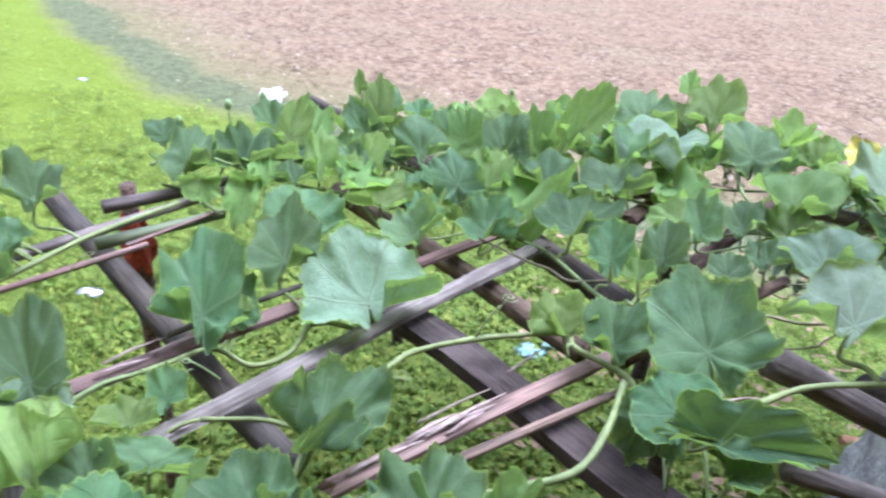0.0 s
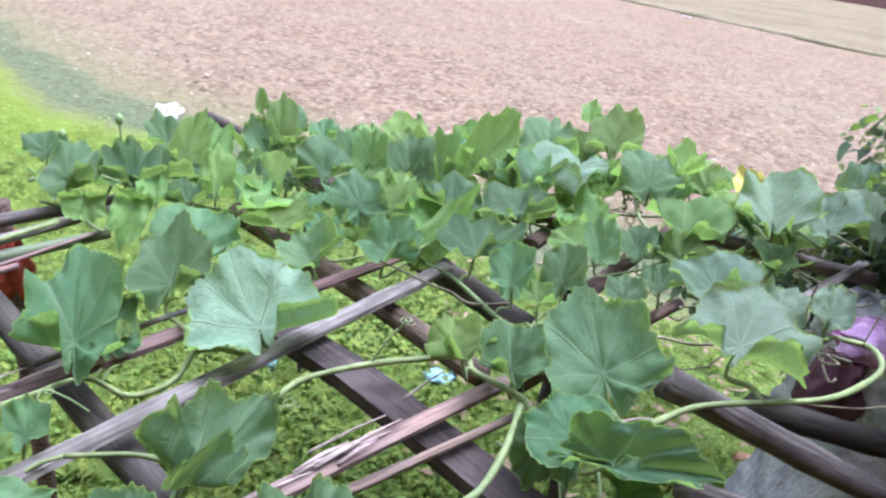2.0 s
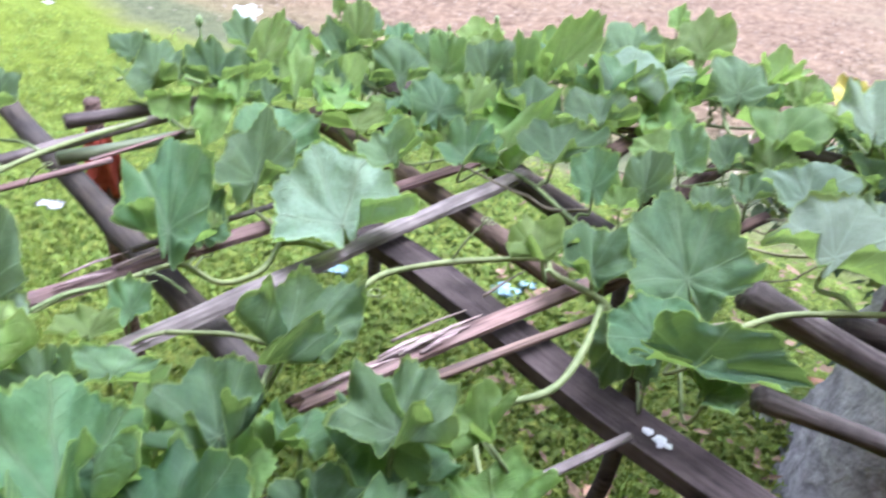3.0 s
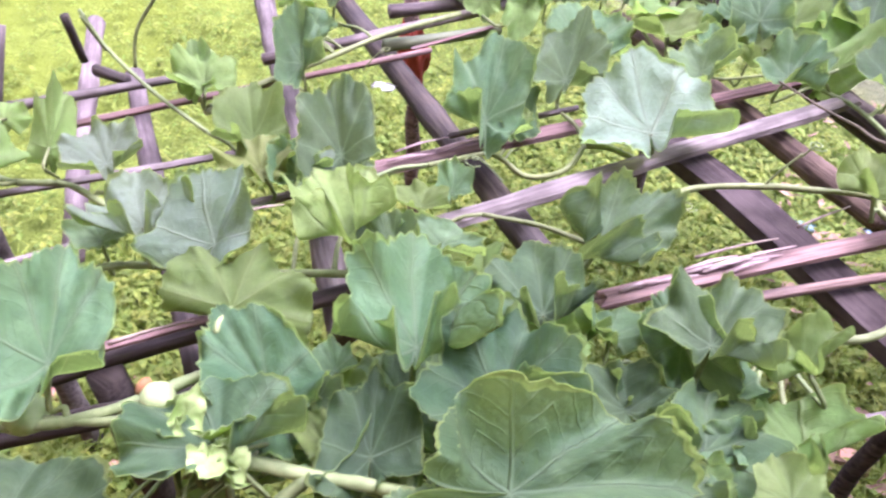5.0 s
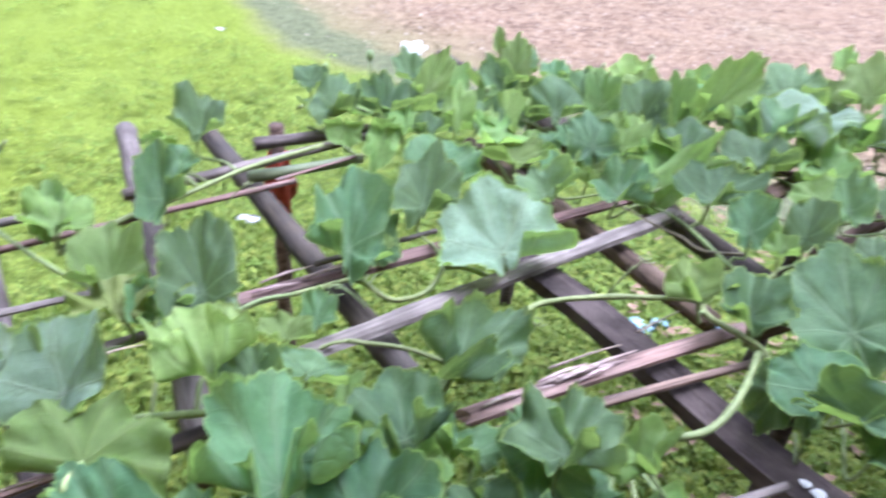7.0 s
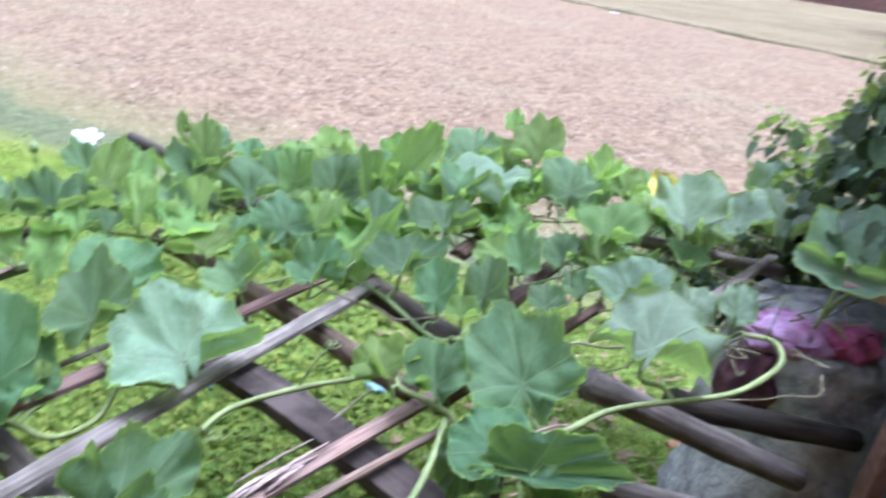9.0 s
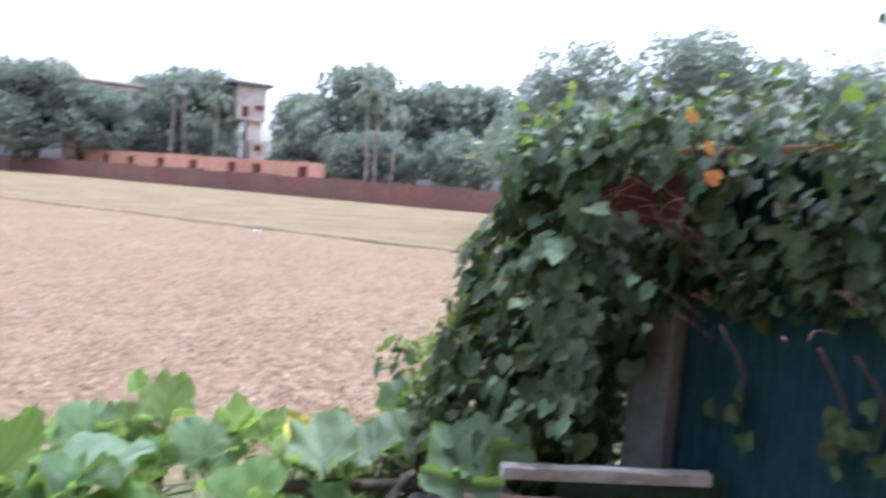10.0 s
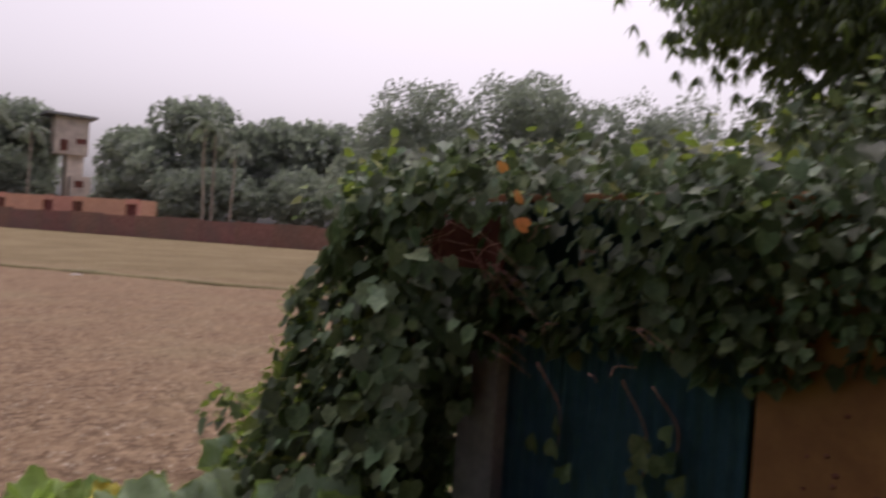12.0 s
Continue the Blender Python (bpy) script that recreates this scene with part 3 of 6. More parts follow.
def pole(kind, shade, a, b, r):
    """One pole, split cane, stick or board of the trellis, from a to b."""
    a, b = Vector(a), Vector(b)
    length = (b - a).length
    n = max(4, int(length / 0.06))
    seed = a.x * 31 + b.y * 17
    way = (b - a).normalized()
    turn = way.to_track_quat("X", "Z").to_matrix().to_4x4()
    bm = bmesh.new()
    pts, radii = [], []
    knot = 0.22 + 0.1 * abs(math.sin(seed))
    for i in range(n + 1):
        s = length * i / n
        sway = 0.35 * r if kind != "board" else 0.1 * r
        pts.append((s, sway * noise.noise((s * 3, seed, 0)), sway * noise.noise((s * 3, seed, 5))))
        radii.append(r * (1.0 - 0.12 * i / n))
    if kind == "plank":
        for i, p in enumerate(pts):
            w = r * (1.0 + 0.06 * noise.noise((i * 0.6, seed, 2)))
            for dy, dz in ((-w, -0.011), (w, -0.011), (w * 0.97, 0.011 + 0.003 * noise.noise((i, 1, seed))), (-w * 0.97, 0.011)):
                bm.verts.new((p[0] + 0.01 * noise.noise((dy * 90, dz * 300, i // n)), p[1] + dy, p[2] + dz))
        bm.verts.ensure_lookup_table()
        v = bm.verts
        for i in range(n):
            for k in range(4):
                bm.faces.new((v[4 * i + k], v[4 * i + (k + 1) % 4], v[4 * i + 4 + (k + 1) % 4], v[4 * i + 4 + k]))
        bm.faces.new([v[3], v[2], v[1], v[0]])
        bm.faces.new([v[4 * n + k] for k in range(4)])
        name, material = "board", MAT["board"]
    else:
        if kind == "bamboo":
            # knots of the cane
            extra_p, extra_r = [], []
            for p, q in zip(pts, radii):
                extra_p.append(p)
                near = abs((p[0] / knot + 0.5) % 1.0 - 0.5) * knot
                extra_r.append(q * (1.12 if near < length / n * 0.5 else 1.0))
            tube(bm, extra_p, extra_r, 10, 0.06, 1.0, seed)
        elif kind == "split":
            # a split lath: flat below, ragged along its edges
            profile = ((-1.0, -0.35), (-0.96, 0.16), (-0.35, 0.42), (0.30, 0.46), (0.86, 0.2), (1.0, -0.35))
            rings = []
            for i, (p, q) in enumerate(zip(pts, radii)):
                ring = []
                for k, (u, v) in enumerate(profile):
                    e = 1 + 0.22 * noise.noise((i * 0.8 + 5 * k, seed, k * 2.0))
                    end = 0.02 * noise.noise((k * 2.3, seed, 8)) if i in (0, n) else 0
                    ring.append(bm.verts.new((p[0] + end, p[1] + u * q * e, p[2] + v * q * e)))
                rings.append(ring)
            for s, t in zip(rings, rings[1:]):
                for k in range(6):
                    bm.faces.new((s[k], s[(k + 1) % 6], t[(k + 1) % 6], t[k]))
            bm.faces.new(rings[0][::-1])
            bm.faces.new(rings[-1])
        else:
            tube(bm, pts, radii, 7, 0.15, 1.0, seed)
        name, material = {"bamboo": "pole", "split": "split_cane", "stick": "stick"}[kind], MAT[shade]
    bmesh.ops.recalc_face_normals(bm, faces=bm.faces)
    ob = part(name, bm, material, None, "", kind not in ("plank", "split"))
    under(ob, trellis)
    ob.matrix_basis = Matrix.Translation(a) @ turn
    return ob


pole("split", "grey", (0.354, 1.485, 0.865), (-0.058, 0.796, 0.865), 0.0165)
pole("plank", "dark", (0.102, 1.25, 0.825), (0.76, 0.764, 0.825), 0.0308)
pole("split", "red", (0.176, 0.808, 0.86), (0.571, 1.258, 0.86), 0.0137)
pole("stick", "red", (0.178, 0.774, 0.85), (0.512, 1.103, 0.85), 0.0070)
pole("stick", "grey", (0.347, 0.695, 0.855), (0.535, 0.87, 0.855), 0.0062)
pole("split", "red", (-0.205, 0.864, 0.86), (0.283, 1.525, 0.86), 0.0152)
pole("stick", "grey", (-0.141, 1.006, 0.865), (-0.015, 1.192, 0.865), 0.0051)
pole("split", "grey", (-0.289, 0.707, 0.86), (-0.233, 0.795, 0.86), 0.0091)
pole("bamboo", "dark", (-0.749, 1.506, 0.8), (0.097, 0.881, 0.8), 0.0231)
pole("bamboo", "grey", (-0.862, 1.379, 0.8), (-0.068, 0.654, 0.8), 0.0220)
pole("bamboo", "grey", (-1.047, 1.072, 0.8), (-0.447, 0.564, 0.8), 0.0170)
pole("bamboo", "grey", (-0.809, 0.967, 0.79), (-0.149, 0.503, 0.79), 0.0164)
pole("stick", "grey", (-0.752, 0.741, 0.98), (-0.755, 0.691, 0.86), 0.0058)
pole("stick", "grey", (-0.755, 0.691, 0.86), (-0.514, 0.395, 0.8), 0.0060)
pole("stick", "grey", (-0.745, 0.659, 0.98), (-0.701, 0.629, 0.86), 0.0042)
pole("bamboo", "dark", (-0.912, 0.446, 0.86), (-0.806, 0.601, 0.86), 0.0128)
pole("stick", "grey", (-0.778, 0.677, 0.86), (-0.606, 0.938, 0.86), 0.0085)
pole("bamboo", "grey", (-0.549, 1.05, 0.86), (-0.294, 1.552, 0.86), 0.0099)
pole("stick", "red", (-0.616, 0.714, 0.87), (-0.316, 1.232, 0.87), 0.0061)
pole("split", "grey", (-0.59, 0.528, 0.86), (-0.28, 0.926, 0.86), 0.0077)
pole("stick", "grey", (-0.81, 0.474, 0.85), (-0.721, 0.587, 0.85), 0.0075)
pole("bamboo", "green", (-0.421, 1.235, 0.85), (-0.277, 1.428, 0.85), 0.0116)
pole("bamboo", "grey", (-0.491, 1.355, 0.86), (-0.303, 1.59, 0.86), 0.0129)
pole("split", "red", (-0.357, 1.238, 0.86), (-0.282, 1.41, 0.86), 0.0048)
pole("stick", "grey", (-0.55, 0.335, 0.84), (-0.415, 0.567, 0.84), 0.0062)
pole("split", "red", (-0.223, 0.45, 0.875), (-0.112, 0.604, 0.875), 0.0066)
pole("bamboo", "dark", (-0.301, 0.356, 0.84), (-0.063, 0.712, 0.84), 0.0118)
pole("bamboo", "dark", (-0.368, 0.212, 0.83), (-0.106, 0.506, 0.83), 0.0122)
pole("bamboo", "dark", (0.176, 0.695, 0.82), (0.315, 0.817, 0.82), 0.0118)
pole("bamboo", "brown", (-0.124, 1.677, 0.82), (0.448, 1.209, 0.82), 0.0222)
pole("bamboo", "dark", (-0.044, 1.939, 0.83), (0.527, 1.346, 0.83), 0.0300)
pole("bamboo", "brown", (0.601, 1.44, 0.86), (0.863, 1.881, 0.86), 0.0168)
pole("split", "brown", (0.518, 1.662, 0.86), (0.679, 1.95, 0.86), 0.0209)
pole("split", "grey", (0.829, 1.653, 0.87), (0.967, 1.96, 0.87), 0.0169)
pole("bamboo", "grey", (0.932, 1.921, 0.84), (1.316, 1.808, 0.84), 0.0189)
pole("bamboo", "dark", (1.19, 2.121, 0.85), (1.559, 2.03, 0.85), 0.0255)
pole("split", "grey", (1.061, 1.59, 0.86), (1.301, 1.852, 0.86), 0.0136)
pole("bamboo", "dark", (0.119, 1.815, 0.84), (-0.442, 2.28, 0.84), 0.0195)
pole("bamboo", "grey", (0.754, 1.313, 0.8), (1.2, 1.324, 0.62), 0.0279)
pole("bamboo", "dark", (0.937, 1.366, 0.74), (1.385, 1.461, 0.62), 0.0269)
pole("bamboo", "grey", (0.771, 1.15, 0.72), (0.998, 1.192, 0.64), 0.0189)
pole("bamboo", "brown", (0.495, 1.183, 0.83), (0.819, 1.55, 0.83), 0.0129)
pole("stick", "brown", (0.265, 1.729, 0.85), (0.672, 1.881, 0.85), 0.0092)
pole("stick", "grey", (-1.017, 0.621, 0.93), (-0.863, 0.687, 0.9), 0.0032)
pole("stick", "grey", (-0.891, 0.675, 0.9), (-0.802, 0.754, 1), 0.0041)
pole("stick", "grey", (-0.99, 0.69, 1), (-0.976, 0.654, 0.9), 0.0033)
pole("stick", "grey", (-0.836, 0.547, 0.88), (-0.795, 0.615, 0.9), 0.0060)
pole("stick", "dark", (-0.78, 0.857, 0.95), (-0.795, 0.874, 0.86), 0.0079)
pole("stick", "dark", (-0.772, 0.876, 0.85), (-0.698, 0.878, 0.85), 0.0110)
pole("stick", "dark", (-0.284, 0.268, 0.9), (-0.229, 0.281, 0.88), 0.0039)
pole("stick", "dark", (-0.258, 0.311, 0.87), (-0.188, 0.325, 0.86), 0.0026)


def splinters(a, b, count, seed):
    """Pale frayed wood torn up along a broken cane from a to b."""
    rng = random.Random(seed)
    a, b = Vector(a), Vector(b)
    for k in range(count):
        t = rng.random() * 0.7
        p = a.lerp(b, t) + Vector((rng.uniform(-0.009, 0.009), rng.uniform(-0.009, 0.009), rng.uniform(0.0, 0.004)))
        q = p + (b - a) * rng.uniform(0.2, 0.45) + Vector((0, 0, rng.uniform(-0.003, 0.008)))
        bm = bmesh.new()
        tube(bm, [p, p.lerp(q, 0.5) + Vector((0, 0, 0.003)), q], [0.0025, rng.uniform(0.002, 0.0042), 0.0008], 6, 0.3, 0.4, k)
        under(part("splinter", bm, MAT["bare"], None, "pale torn wood"), trellis)


splinters((0.180, 0.812, 0.868), (0.33, 0.985, 0.869), 9, 3)
splinters((-0.20, 0.872, 0.868), (-0.02, 1.115, 0.869), 5, 5)


def straw(a, b, r):
    """A dry straw lying on the trellis."""
    bm = bmesh.new()
    a, b = Vector(a), Vector(b)
    tube(bm, spline([a, a.lerp(b, 0.5) + Vector((0.004, 0.0, 0.006)), b], 4), [r * (1 - 0.07 * i) for i in range(9)], 6, 0.1)
    under(part("straw", bm, MAT["straw"], None, "dry yellow straw"), trellis)


straw((0.247, 0.929, 0.868), (0.324, 1.007, 0.878), 0.0022)
straw((0.341, 1.060, 0.868), (0.390, 1.127, 0.878), 0.0022)
straw((0.612, 1.036, 0.900), (0.661, 1.047, 0.910), 0.0022)
straw((-0.262, 0.675, 0.875), (-0.213, 0.726, 0.885), 0.0022)
straw((-0.205, 0.459, 0.885), (-0.149, 0.521, 0.895), 0.0022)


def droppings(x, y, z):
    """White bird droppings on the dark board."""
    bm = bmesh.new()
    rng = random.Random(8)
    for k, (dx, dy, r) in enumerate(((0, 0, 0.008), (0.014, -0.010, 0.009), (0.021, -0.017, 0.006), (0.012, -0.02, 0.004))):
        ring = [bm.verts.new((x + dx + r * math.cos(a) * rng.uniform(0.75, 1.2), y + dy + r * math.sin(a) * rng.uniform(0.6, 1.0), z)) for a in [j * 0.5236 for j in range(12)]]
        top = bm.verts.new((x + dx, y + dy, z + 0.003))
        for p, q in zip(ring, ring[1:] + ring[:1]):
            bm.faces.new((p, q, top))
    under(part("droppings", bm, MAT["white"], None, "white bird droppings"), trellis)


droppings(0.561, 0.905, 0.8365)



def post(x, y, top, r, shade):
    bm = bmesh.new()
    n = 12
    tube(bm, [(x + 0.01 * noise.noise((i, x, 0)), y + 0.01 * noise.noise((i, y, 3)), -0.05 + (top + 0.05) * i / n) for i in range(n + 1)],
         [r * (1.15 - 0.2 * i / n) for i in range(n + 1)], 9, 0.12)
    ob = under(part("post", bm, MAT[shade]), trellis)
    return ob


for x, y, top, r, shade in ((-0.49, 1.44, 0.875, 0.017, "red"), (-0.22, 0.45, 0.84, 0.02, "dark"), (-0.82, 0.62, 0.86, 0.02, "grey"),
                            (0.62, 1.28, 0.85, 0.016, "dark"), (0.72, 2.25, 0.86, 0.022, "dark"), (-0.1, 2.2, 0.84, 0.02, "dark"), (0.6, 0.72, 0.82, 0.016, "dark")):
    post(x, y, top, r, shade)


# ---- the gourd vines on the trellis ----
VINES = [thing("gourd_vine", text, "gourd vine", at, "gourd vines on the trellis") for text, at in (
    ("sprawling gourd vine with broad green leaves and young fruit", (-0.45, 0.7, 0.86)),
    ("sprawling gourd vine with broad pale leaves and one white flower", (0.1, 1.5, 0.86)),
    ("sprawling gourd vine with green and yellowing leaves beside a cement pillar", (0.9, 1.5, 0.86)))]
STEMS = []


def vine_for(x, y):
    return VINES[2] if x > 0.5 else VINES[0] if y < 0.95 and x < 0.25 or x < -0.5 else VINES[1]


def stem(r, *pts):
    line = spline(pts, 6)
    bm = bmesh.new()
    tube(bm, line, [0.78 * r * (1 + 0.25 * noise.noise((i * 0.7, pts[0][0] * 9, 0))) for i in range(len(line))], 7, 0.1)
    mid = line[len(line) // 2]
    under(part("stem", bm, MAT["stem"]), vine_for(mid.x, mid.y))
    if r > 0.0035:
        STEMS.extend(line)


stem(0.006, (0.177, 1.011, 0.87), (0.207, 1.06, 0.875), (0.284, 1.108, 0.88), (0.348, 1.139, 0.88), (0.412, 1.164, 0.88), (0.431, 1.145, 0.87), (0.496, 1.089, 0.88), (0.519, 1.046, 0.88), (0.561, 0.994, 0.9), (0.612, 1.028, 0.9), (0.656, 1.046, 0.9), (0.739, 1.096, 0.91), (0.906, 1.141, 0.92), (0.999, 1.207, 0.92), (1.035, 1.245, 0.93), (1.043, 1.298, 0.93), (1.003, 1.311, 0.93))
stem(0.006, (0.355, 0.846, 0.87), (0.436, 0.884, 0.88), (0.472, 0.953, 0.89), (0.495, 1.057, 0.89))
stem(0.002, (0.284, 1.108, 0.88), (0.3, 1.119, 0.91), (0.314, 1.131, 0.93))
stem(0.005, (-0.124, 0.916, 0.87), (-0.102, 0.944, 0.87), (-0.061, 0.991, 0.87), (-0.007, 0.995, 0.85), (0.037, 1.026, 0.86), (0.04, 1.087, 0.87))
stem(0.005, (0.28, 1.528, 0.88), (0.299, 1.479, 0.87), (0.369, 1.433, 0.87), (0.467, 1.302, 0.87), (0.515, 1.299, 0.87))
stem(0.0045, (-0.486, 1.517, 0.89), (-0.47, 1.599, 0.89), (-0.399, 1.617, 0.88), (-0.296, 1.579, 0.88), (-0.213, 1.552, 0.88), (-0.046, 1.534, 0.88))
stem(0.0045, (-0.423, 1.453, 0.88), (-0.373, 1.458, 0.87), (-0.27, 1.391, 0.87))
stem(0.005, (0.779, 2.082, 0.92), (0.758, 1.814, 0.91), (0.777, 1.714, 0.9), (0.787, 1.603, 0.9), (0.814, 1.512, 0.9))
stem(0.004, (0.563, 1.928, 0.92), (0.647, 1.851, 0.89), (0.754, 1.844, 0.89), (0.927, 1.901, 0.89), (1.094, 1.878, 0.9), (1.272, 1.917, 0.9))
stem(0.004, (-0.009, 1.7, 0.9), (0.099, 1.671, 0.89), (0.268, 1.689, 0.88), (0.489, 1.736, 0.88))
stem(0.004, (0, 0.849, 0.88), (0.07, 0.868, 0.88), (0.144, 0.844, 0.9))
stem(0.006, (-0.607, 0.569, 0.88), (-0.541, 0.577, 0.88), (-0.478, 0.611, 0.88), (-0.397, 0.61, 0.88), (-0.287, 0.622, 0.88))
stem(0.007, (-0.189, 0.343, 0.9), (-0.147, 0.376, 0.9), (-0.113, 0.423, 0.9), (-0.092, 0.466, 0.9), (-0.068, 0.502, 0.9))
stem(0.007, (-0.001, 0.381, 0.96), (0.023, 0.404, 0.95), (0.079, 0.429, 0.94), (0.126, 0.448, 0.94), (0.181, 0.467, 0.94))
stem(0.007, (0.08, 0.427, 0.94), (0.062, 0.396, 0.92), (0.043, 0.378, 0.9))
stem(0.006, (-0.465, 0.839, 0.88), (-0.461, 0.952, 0.88), (-0.433, 1.082, 0.88), (-0.407, 1.218, 0.88), (-0.344, 1.383, 0.88))
stem(0.004, (-0.687, 0.828, 0.99), (-0.66, 0.838, 0.93), (-0.534, 0.814, 0.9), (-0.403, 0.789, 0.89))
stem(0.003, (-0.541, 0.796, 0.95), (-0.533, 0.808, 1), (-0.502, 0.83, 1.05))
stem(0.003, (-0.62, 0.809, 0.95), (-0.593, 0.771, 1.02))
stem(0.006, (-0.319, 0.513, 0.88), (-0.297, 0.544, 0.88), (-0.24, 0.577, 0.88))
stem(0.006, (-0.177, 0.603, 0.88), (-0.114, 0.647, 0.88), (-0.027, 0.699, 0.88))
stem(0.006, (-0.222, 0.215, 0.9), (-0.193, 0.253, 0.9), (-0.165, 0.285, 0.9))


def outline(a, seed, lobe):
    """How far the blade reaches at an angle from its tip: a kidney with five blunt corners, fine teeth, a deep notch at the stalk."""
    d = abs(a)
    r = 0.84 + lobe * (1 - abs(math.sin(3.3 * d)))
    if d > 1.75:
        r *= 1 - 0.34 * min(1.0, (d - 1.75) / 1.0)
    if d > 2.8:
        r *= max(0.12, 1 - 2.6 * (d - 2.8))
    tooth = (a * 6.2 + 0.6 * math.sin(3 * a + seed)) % 1.0
    r += (0.075 * (0.5 - abs(tooth - 0.3)) + 0.012 * math.sin(47 * a + 2 * seed)) * (d < 2.75)
    return r + 0.05 * math.sin(2 * a + seed * 1.7) + 0.035 * math.sin(3 * a + seed * 0.6) + 0.03 * math.sin(9 * a + 1.3 * seed)


def leaf(x, y, z, rx, ry, rz, length, width, kind, ears=None, fold=None, ruffle=None, curl=None, lobe=None):
    """A gourd leaf: its blade in two skins, creased along the midrib and ruffled at the margin, its ears turned up, on a stalk that runs to the nearest stem."""
    seed = 10 * x + 7.3 * y + rx
    rng = random.Random(seed)
    rings, spokes = (12, 128) if y < 1.4 and width > 0.06 else (9, 72)
    draw = [rng.uniform(*q) for q in ((0.10, 0.20), (-0.04, 0.12), (0.07, 0.13), (0.15, 0.7), (-0.05, 0.35), (-0.3, 0.3), (0.3, 1.9), (0.3, 1.9), (-0.12, 0.12))]
    lobe = draw[0] if lobe is None else lobe
    cup, droop, bend, crease = draw[1], draw[4] if curl is None else curl, draw[5], draw[8]
    ruffle = draw[2] if ruffle is None else ruffle
    fold = draw[3] if fold is None else fold
    ear_a, ear_b = (draw[6], draw[7]) if ears is None else ears
    w1, w2, w3 = rng.uniform(3.2, 5.5), rng.uniform(6.5, 9.0), rng.uniform(12, 17)
    p1, p2, p3 = (rng.uniform(0, 6.3) for _ in range(3))
    if y < 0.9:                                      # the leaves at hand are the most ruffled
        ruffle *= 1.45
    puff = rng.uniform(0.05, 0.10)
    warp, swing = rng.uniform(0.1, 0.3), rng.uniform(0, 6.3)
    if y > 1.4:                                      # the crowded far leaves are flatter
        fold = 0.75 * fold
    bm = bmesh.new()
    uv = bm.loops.layers.uv.new("UVMap")
    sx, sy = width / 1.80, length / 0.98
    mean = (sx + sy) / 2
    skins = []
    for skin in (0, 1):
        grid = []
        for i in range(rings + 1):
            rho = 1.0 if i == rings else 0.986 * (i / (rings - 1)) ** 0.8
            row = []
            for k in range(spokes):
                a = -math.pi + 2 * math.pi * (k + 0.5) / spokes
                if i == rings - 1:                   # the pale lip, of uneven width
                    rho = 0.984 - 0.036 * max(0.0, math.sin(w1 * a + p3))
                r = rho * outline(a, seed, lobe)
                u, v = math.sin(a) * r, math.cos(a) * r
                b = a + warp * math.sin(2 * a + swing) * (1 - abs(a) / math.pi)
                h = cup * rho ** 2 + fold * abs(u - crease * v) * (0.75 + 0.25 * rho) - droop * max(0, v) ** 2 * (0.5 + v)
                swell = 0.55 + 0.45 * math.sin(1.7 * a + p3)
                h += ruffle * swell * (1.3 * math.sin(w1 * a + p1) * rho ** 2.2 + 1.1 * math.sin(w2 * a + p2) * rho ** 3.5 + 0.75 * math.sin(w3 * a + p3) * rho ** 6)
                h += puff * abs(math.sin(b / radians(42) * math.pi)) * rho * (1.15 - rho)
                h += bend * u * v + (0.30 * noise.noise((1.3 * u + seed, 1.3 * v, 0)) + 0.11 * noise.noise((3.5 * u + seed, 3.5 * v, 3))) * rho
                if i == rings:
                    h += 0.045 * max(0.0, math.sin(w1 * a + p3))
                w = v
                if v < 0:                            # the ears at the stalk turn up and forward
                    turn = (ear_a if u < 0 else ear_b) * min(1.0, -v * 3.0) * min(1.0, abs(u) * 5)
                    w = v * math.cos(turn)
                    h += -0.72 * v * math.sin(turn) * (1 + 0.2 * math.sin(5 * a + p1))
                p = (u * sx, w * sy, h * mean - 0.0012 * skin)
                row.append((bm.verts.new(p), (math.sin(b) * r, math.cos(b) * r)))
                if i == 0:
                    row = row * spokes
                    break
            grid.append(row)
        skins.append(grid)
        for i in range(rings):
            for k in range(spokes - 1):
                quad = [grid[i][k], grid[i][k + 1], grid[i + 1][k + 1], grid[i + 1][k]]
                if i == 0:
                    quad = quad[1:]
                if skin == 0:
                    quad = quad[::-1]
                f = bm.faces.new([q[0] for q in quad])
                f.material_index = 1 if i == rings - 1 else skin
                for loop, q in zip(f.loops, quad):
                    loop[uv].uv = q[1]
    top, low = skins
    for k in range(spokes - 1):
        f = bm.faces.new((top[-1][k][0], top[-1][k + 1][0], low[-1][k + 1][0], low[-1][k][0]))
        f.material_index = 1
    vine = vine_for(x, y)
    ob = part("leaf", bm, [MAT[kind], MAT["under" if kind != "yellow" else "yellow"]])
    if kind == "yellow":
        tagged(ob, "withered yellow leaf")
    under(ob, vine)
    m = pose(x, y, z, rx, ry, rz)
    ob.matrix_basis = m
    # the stalk
    base = m.translation
    foot = min(STEMS, key=lambda q: (q - base).length + 0.5 * abs(q.z - base.z + 0.1))
    if (foot - base).length > 0.2 or foot.z > base.z - 0.005:
        foot = base + Vector((rng.uniform(-0.05, 0.05), rng.uniform(-0.03, 0.06), min(-0.05, 0.85 - z)))
    back = m.to_3x3() @ Vector((0, -0.03, -0.035))
    line = spline([base + m.to_3x3() @ Vector((0, 0, -0.001)), base + back, base.lerp(foot, 0.6) + Vector((0, 0, -0.012)), foot], 4)
    bm = bmesh.new()
    thick = 0.0016 + 0.013 * min(width, 0.22)
    tube(bm, line, [thick * (0.85 + 0.3 * i / len(line)) for i in range(len(line))], 6, 0.05)
    stalk = part("stalk", bm, MAT["stem"], ob)
